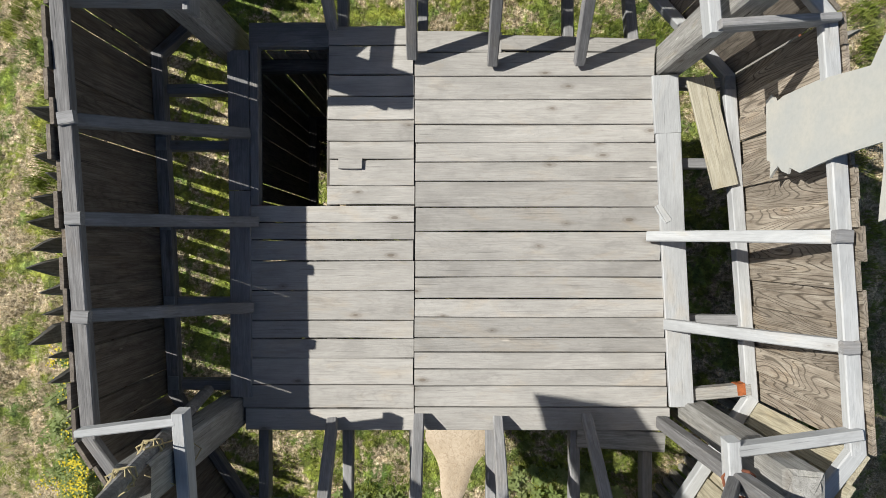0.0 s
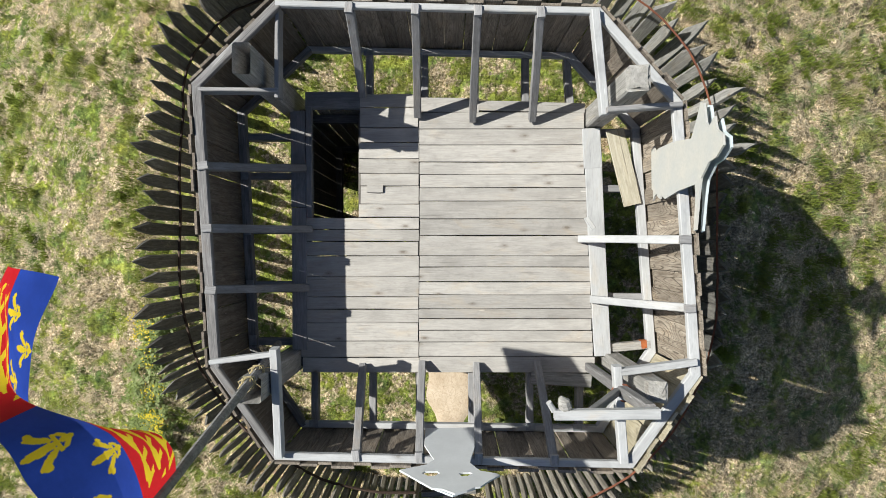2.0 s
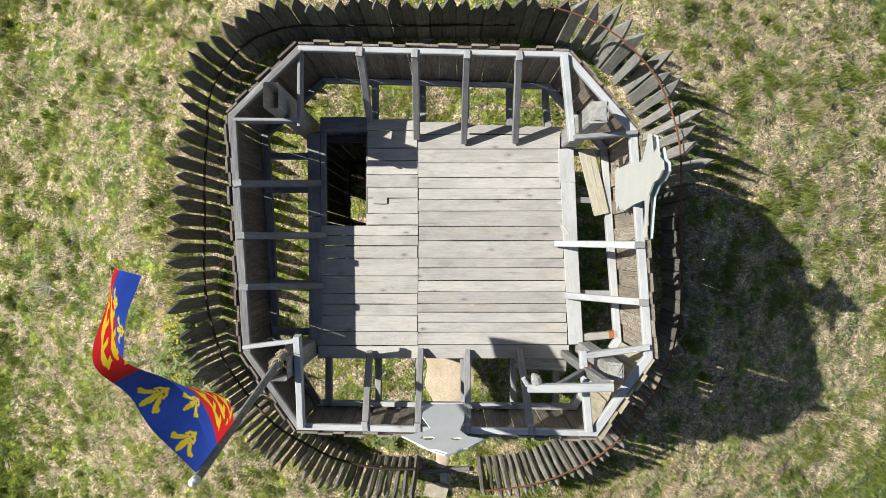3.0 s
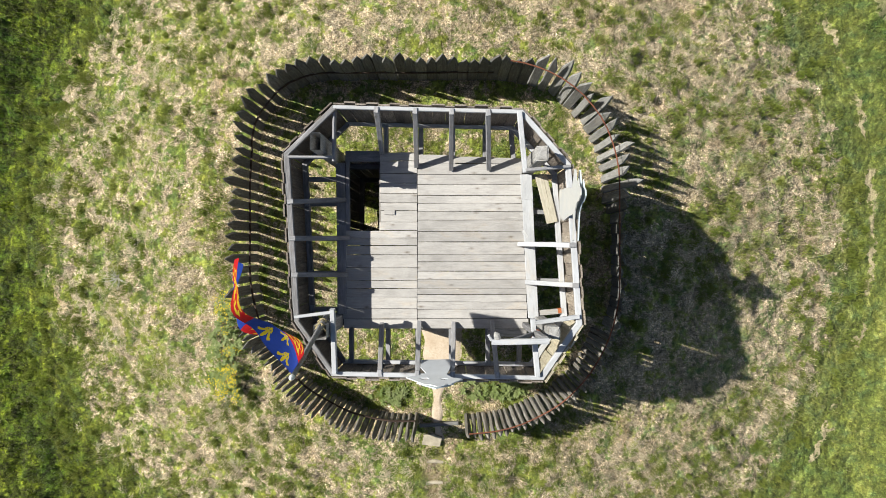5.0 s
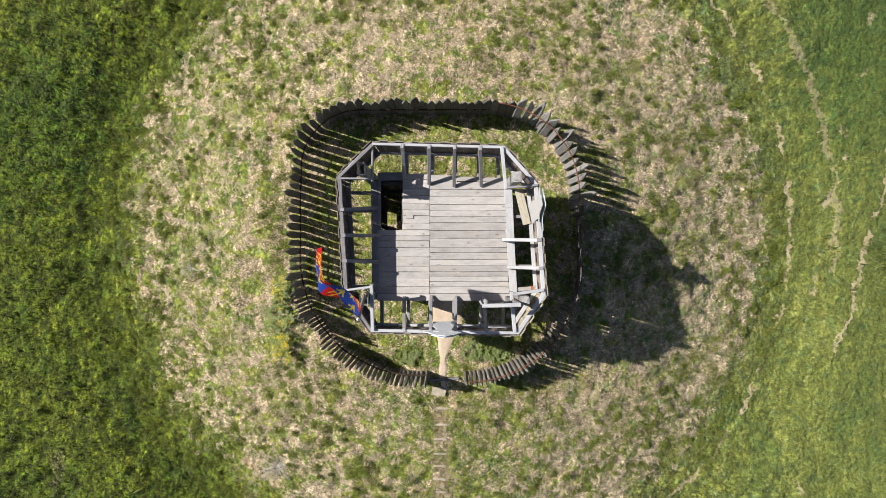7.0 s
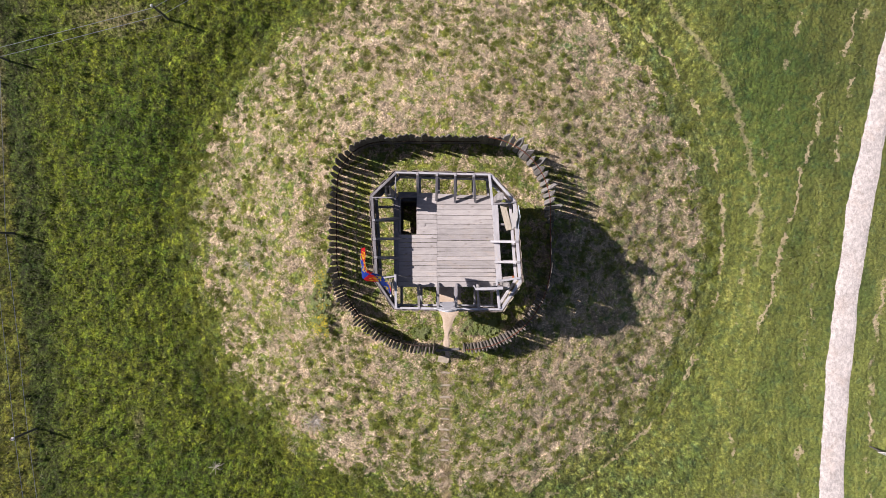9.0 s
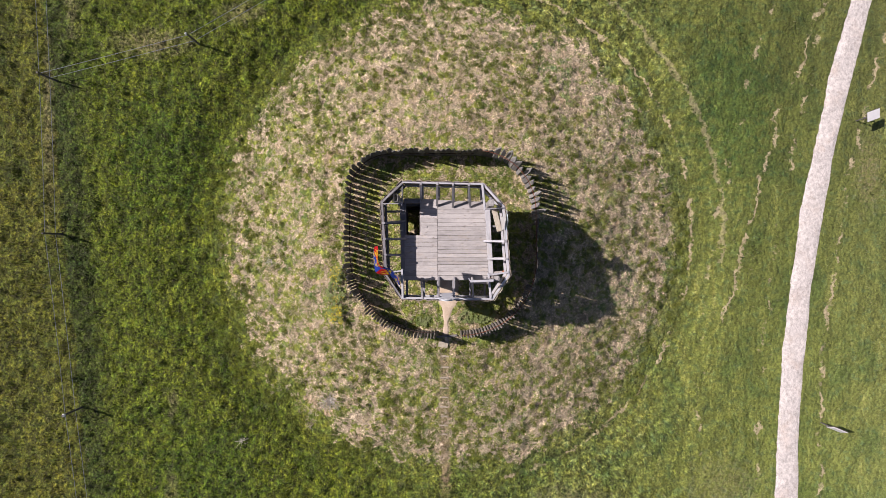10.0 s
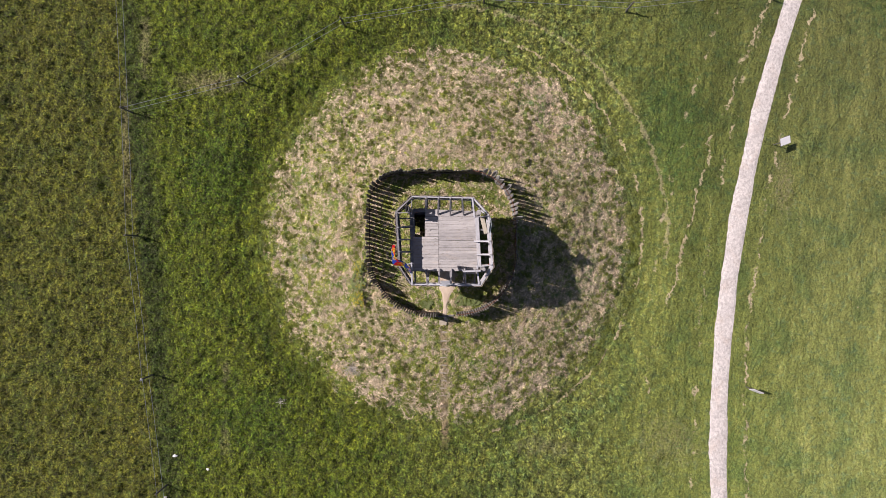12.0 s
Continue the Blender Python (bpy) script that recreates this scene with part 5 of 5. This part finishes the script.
cs = scatter(2300, 4.9, 12.5, 21, 0.45, 0.36)
tufts("green_tufts", cs, G.uniform(0.07, 0.24, len(cs)), G.integers(60, 135, len(cs)), 0.10, 0.24, 0.006, 0.013, TUFT, "yellow-green grass tufts scattered over the mound", (0.05, 0.5))
cs = scatter(700, 4.9, 13.0, 22, 0.6, 0.5)
tufts("bluish_tufts", cs, G.uniform(0.10, 0.28, len(cs)), G.integers(40, 90, len(cs)), 0.08, 0.19, 0.006, 0.013, TUFTBLUE, "blue-green grass tufts scattered over the mound", (0.2, 0.8))
cs = scatter(2000, 4.9, 11.6, 23, 0.7, 0.36)
tufts("straw_tufts", cs, G.uniform(0.08, 0.22, len(cs)), G.integers(20, 50, len(cs)), 0.10, 0.24, 0.004, 0.008, STRAW, "bleached straw lying in combed clumps", (0.75, 0.97), combed=True)
k = 9000
cs = np.stack([G.uniform(-31, 31, k), G.uniform(-17.5, 17.5, k)], -1)
cs = cs[(np.hypot(cs[:, 0], cs[:, 1]) > 12.5) & (np.abs(cs[:, 0] - road_x(cs[:, 1])) > 0.95)]
cs = cs[lattice(cs[:, 0], cs[:, 1], 0.6, 24) + 0.5 * (cs[:, 0] < 9) - 0.25 * (cs[:, 0] > 11) > 0.55]
tufts("meadow_tufts", cs, G.uniform(0.08, 0.20, len(cs)), G.integers(9, 17, len(cs)), 0.12, 0.26, 0.018, 0.036, BLADE, "small clumps of rank grass in the meadow", (0.1, 0.6))
k = 170
cs = np.stack([G.uniform(-2.6, 3.2, k), np.where(G.random(k) < 0.5, G.uniform(-3.9, -2.4, k), G.uniform(1.9, 3.4, k))], -1)
cs = cs[~((np.abs(cs[:, 0] - 0.13) < 0.6) & (cs[:, 1] < 0))]
tufts("yard_tufts", cs, G.uniform(0.10, 0.25, len(cs)), G.integers(60, 120, len(cs)), 0.06, 0.16, 0.006, 0.012, TUFT, "lush green grass inside the palisade")


def weed(name, cx, cy, rx, ry, height, stems, flowers, label):
    """A bushy weed: stems with many broad leaves and, on top, clusters of small petals."""
    root = thing(name, (cx, cy, float(ground_z(cx, cy))), label, "plant")
    lv, lt, fv, ft, nb, nf = [], [], [], [], 0, 0
    stem = bmesh.new()
    for i in range(stems):
        a, q = G.random() * 2 * math.pi, math.sqrt(G.random())
        x, y = cx + rx * q * math.cos(a), cy + ry * q * math.sin(a)
        z = float(ground_z(x, y))
        h = height * G.uniform(0.5, 1.1)
        lx, ly = G.uniform(-0.12, 0.12, 2)
        tube_bm([(x, y, z - 0.02), (x + lx * 0.6, y + ly * 0.6, z + h * 0.6), (x + lx, y + ly, z + h)], [0.008, 0.006, 0.003], 4, bm=stem)
        m = 26
        f = G.uniform(0.1, 1, m)
        ang = G.random(m) * 2 * math.pi
        ln, wd = G.uniform(0.05, 0.13, m) * (1.25 - 0.6 * f), G.uniform(0.02, 0.045, m)
        o = np.stack([x + lx * f, y + ly * f, z + h * f], -1)
        d = np.stack([np.cos(ang), np.sin(ang), G.uniform(-0.2, 0.45, m)], -1)
        s = np.stack([-np.sin(ang), np.cos(ang), G.uniform(-0.3, 0.3, m)], -1)
        v = np.stack([o, o + d * (ln * 0.5)[:, None] + s * (wd / 2)[:, None], o + d * ln[:, None], o + d * (ln * 0.5)[:, None] - s * (wd / 2)[:, None]], 1).reshape(-1, 3)
        b = (np.arange(m) * 4)[:, None]
        lv.append(v)
        lt.append(np.concatenate([b + np.array([[0, 1, 2]]), b + np.array([[0, 2, 3]])]) + nb)
        nb += len(v)
        if G.random() < flowers:
            m = 22
            p = np.stack([x + lx + G.normal(0, 0.06, m), y + ly + G.normal(0, 0.06, m), z + h + G.normal(0.02, 0.03, m)], -1)
            ang = G.random(m) * 2 * math.pi
            e1 = np.stack([np.cos(ang), np.sin(ang), G.uniform(-0.3, 0.3, m)], -1) * 0.014
            e2 = np.stack([-np.sin(ang), np.cos(ang), G.uniform(-0.3, 0.3, m)], -1) * 0.014
            v = np.stack([p - e1, p + e2, p + e1, p - e2], 1).reshape(-1, 3)
            b = (np.arange(m) * 4)[:, None]
            fv.append(v)
            ft.append(np.concatenate([b + np.array([[0, 1, 2]]), b + np.array([[0, 2, 3]])]) + nf)
            nf += len(v)
    part("stalk", stem, LEAF, root)
    part("leaves", mesh_np("leaves", np.concatenate(lv), np.concatenate(lt), LEAF), None, root)
    if fv:
        part("blossom", mesh_np("blossom", np.concatenate(fv), np.concatenate(ft), YELLOW), None, root, "clusters of small yellow flowers")
    return root


weed("flowering_weed", -5.0, -3.25, 0.40, 0.38, 0.55, 36, 0.6, "bushy green weed with clusters of yellow flowers")
weed("flowering_weed", -5.1, -2.3, 0.45, 0.65, 0.5, 48, 0.12, "sprawling green weed with a few yellow flowers")
weed("flowering_weed", -4.9, -1.4, 0.25, 0.35, 0.5, 26, 0.4, "small yellow-flowered weed against the palisade")
weed("broadleaf_weed", 1.5, -3.35, 0.85, 0.35, 0.22, 80, 0.0, "low bright green broad-leaved weeds beside the palisade")
weed("broadleaf_weed", -1.1, -3.55, 0.5, 0.2, 0.18, 26, 0.0, "low green broad-leaved weeds beside the palisade")


def dead_shrub(cx, cy, radius, count, label):
    bm = bmesh.new()
    for i in range(count):
        a = RNG.uniform(0, 2 * math.pi)
        z = float(ground_z(cx, cy))
        p = Vector((cx, cy, z))
        d = Vector((math.cos(a), math.sin(a), RNG.uniform(0.3, 1.0))).normalized()
        pts = [p]
        for k in range(4):
            d = (d + Vector((RNG.uniform(-0.4, 0.4), RNG.uniform(-0.4, 0.4), RNG.uniform(-0.35, 0.1)))).normalized()
            p = p + d * radius / 3.6
            pts.append(p)
        tube_bm(pts, [0.011, 0.009, 0.007, 0.005, 0.003], 4, bm=bm)
    return tagged(part("dead_shrub", bm, TWIG), label, "shrub")


dead_shrub(-5.7, -7.7, 0.62, 70, "bleached leafless shrub on the slope")
dead_shrub(-10.4, -10.0, 0.4, 16, "few bleached twigs lying in the green grass")
dead_shrub(-8.4, -0.8, 0.35, 22, "clump of pale dead stems on the mound")
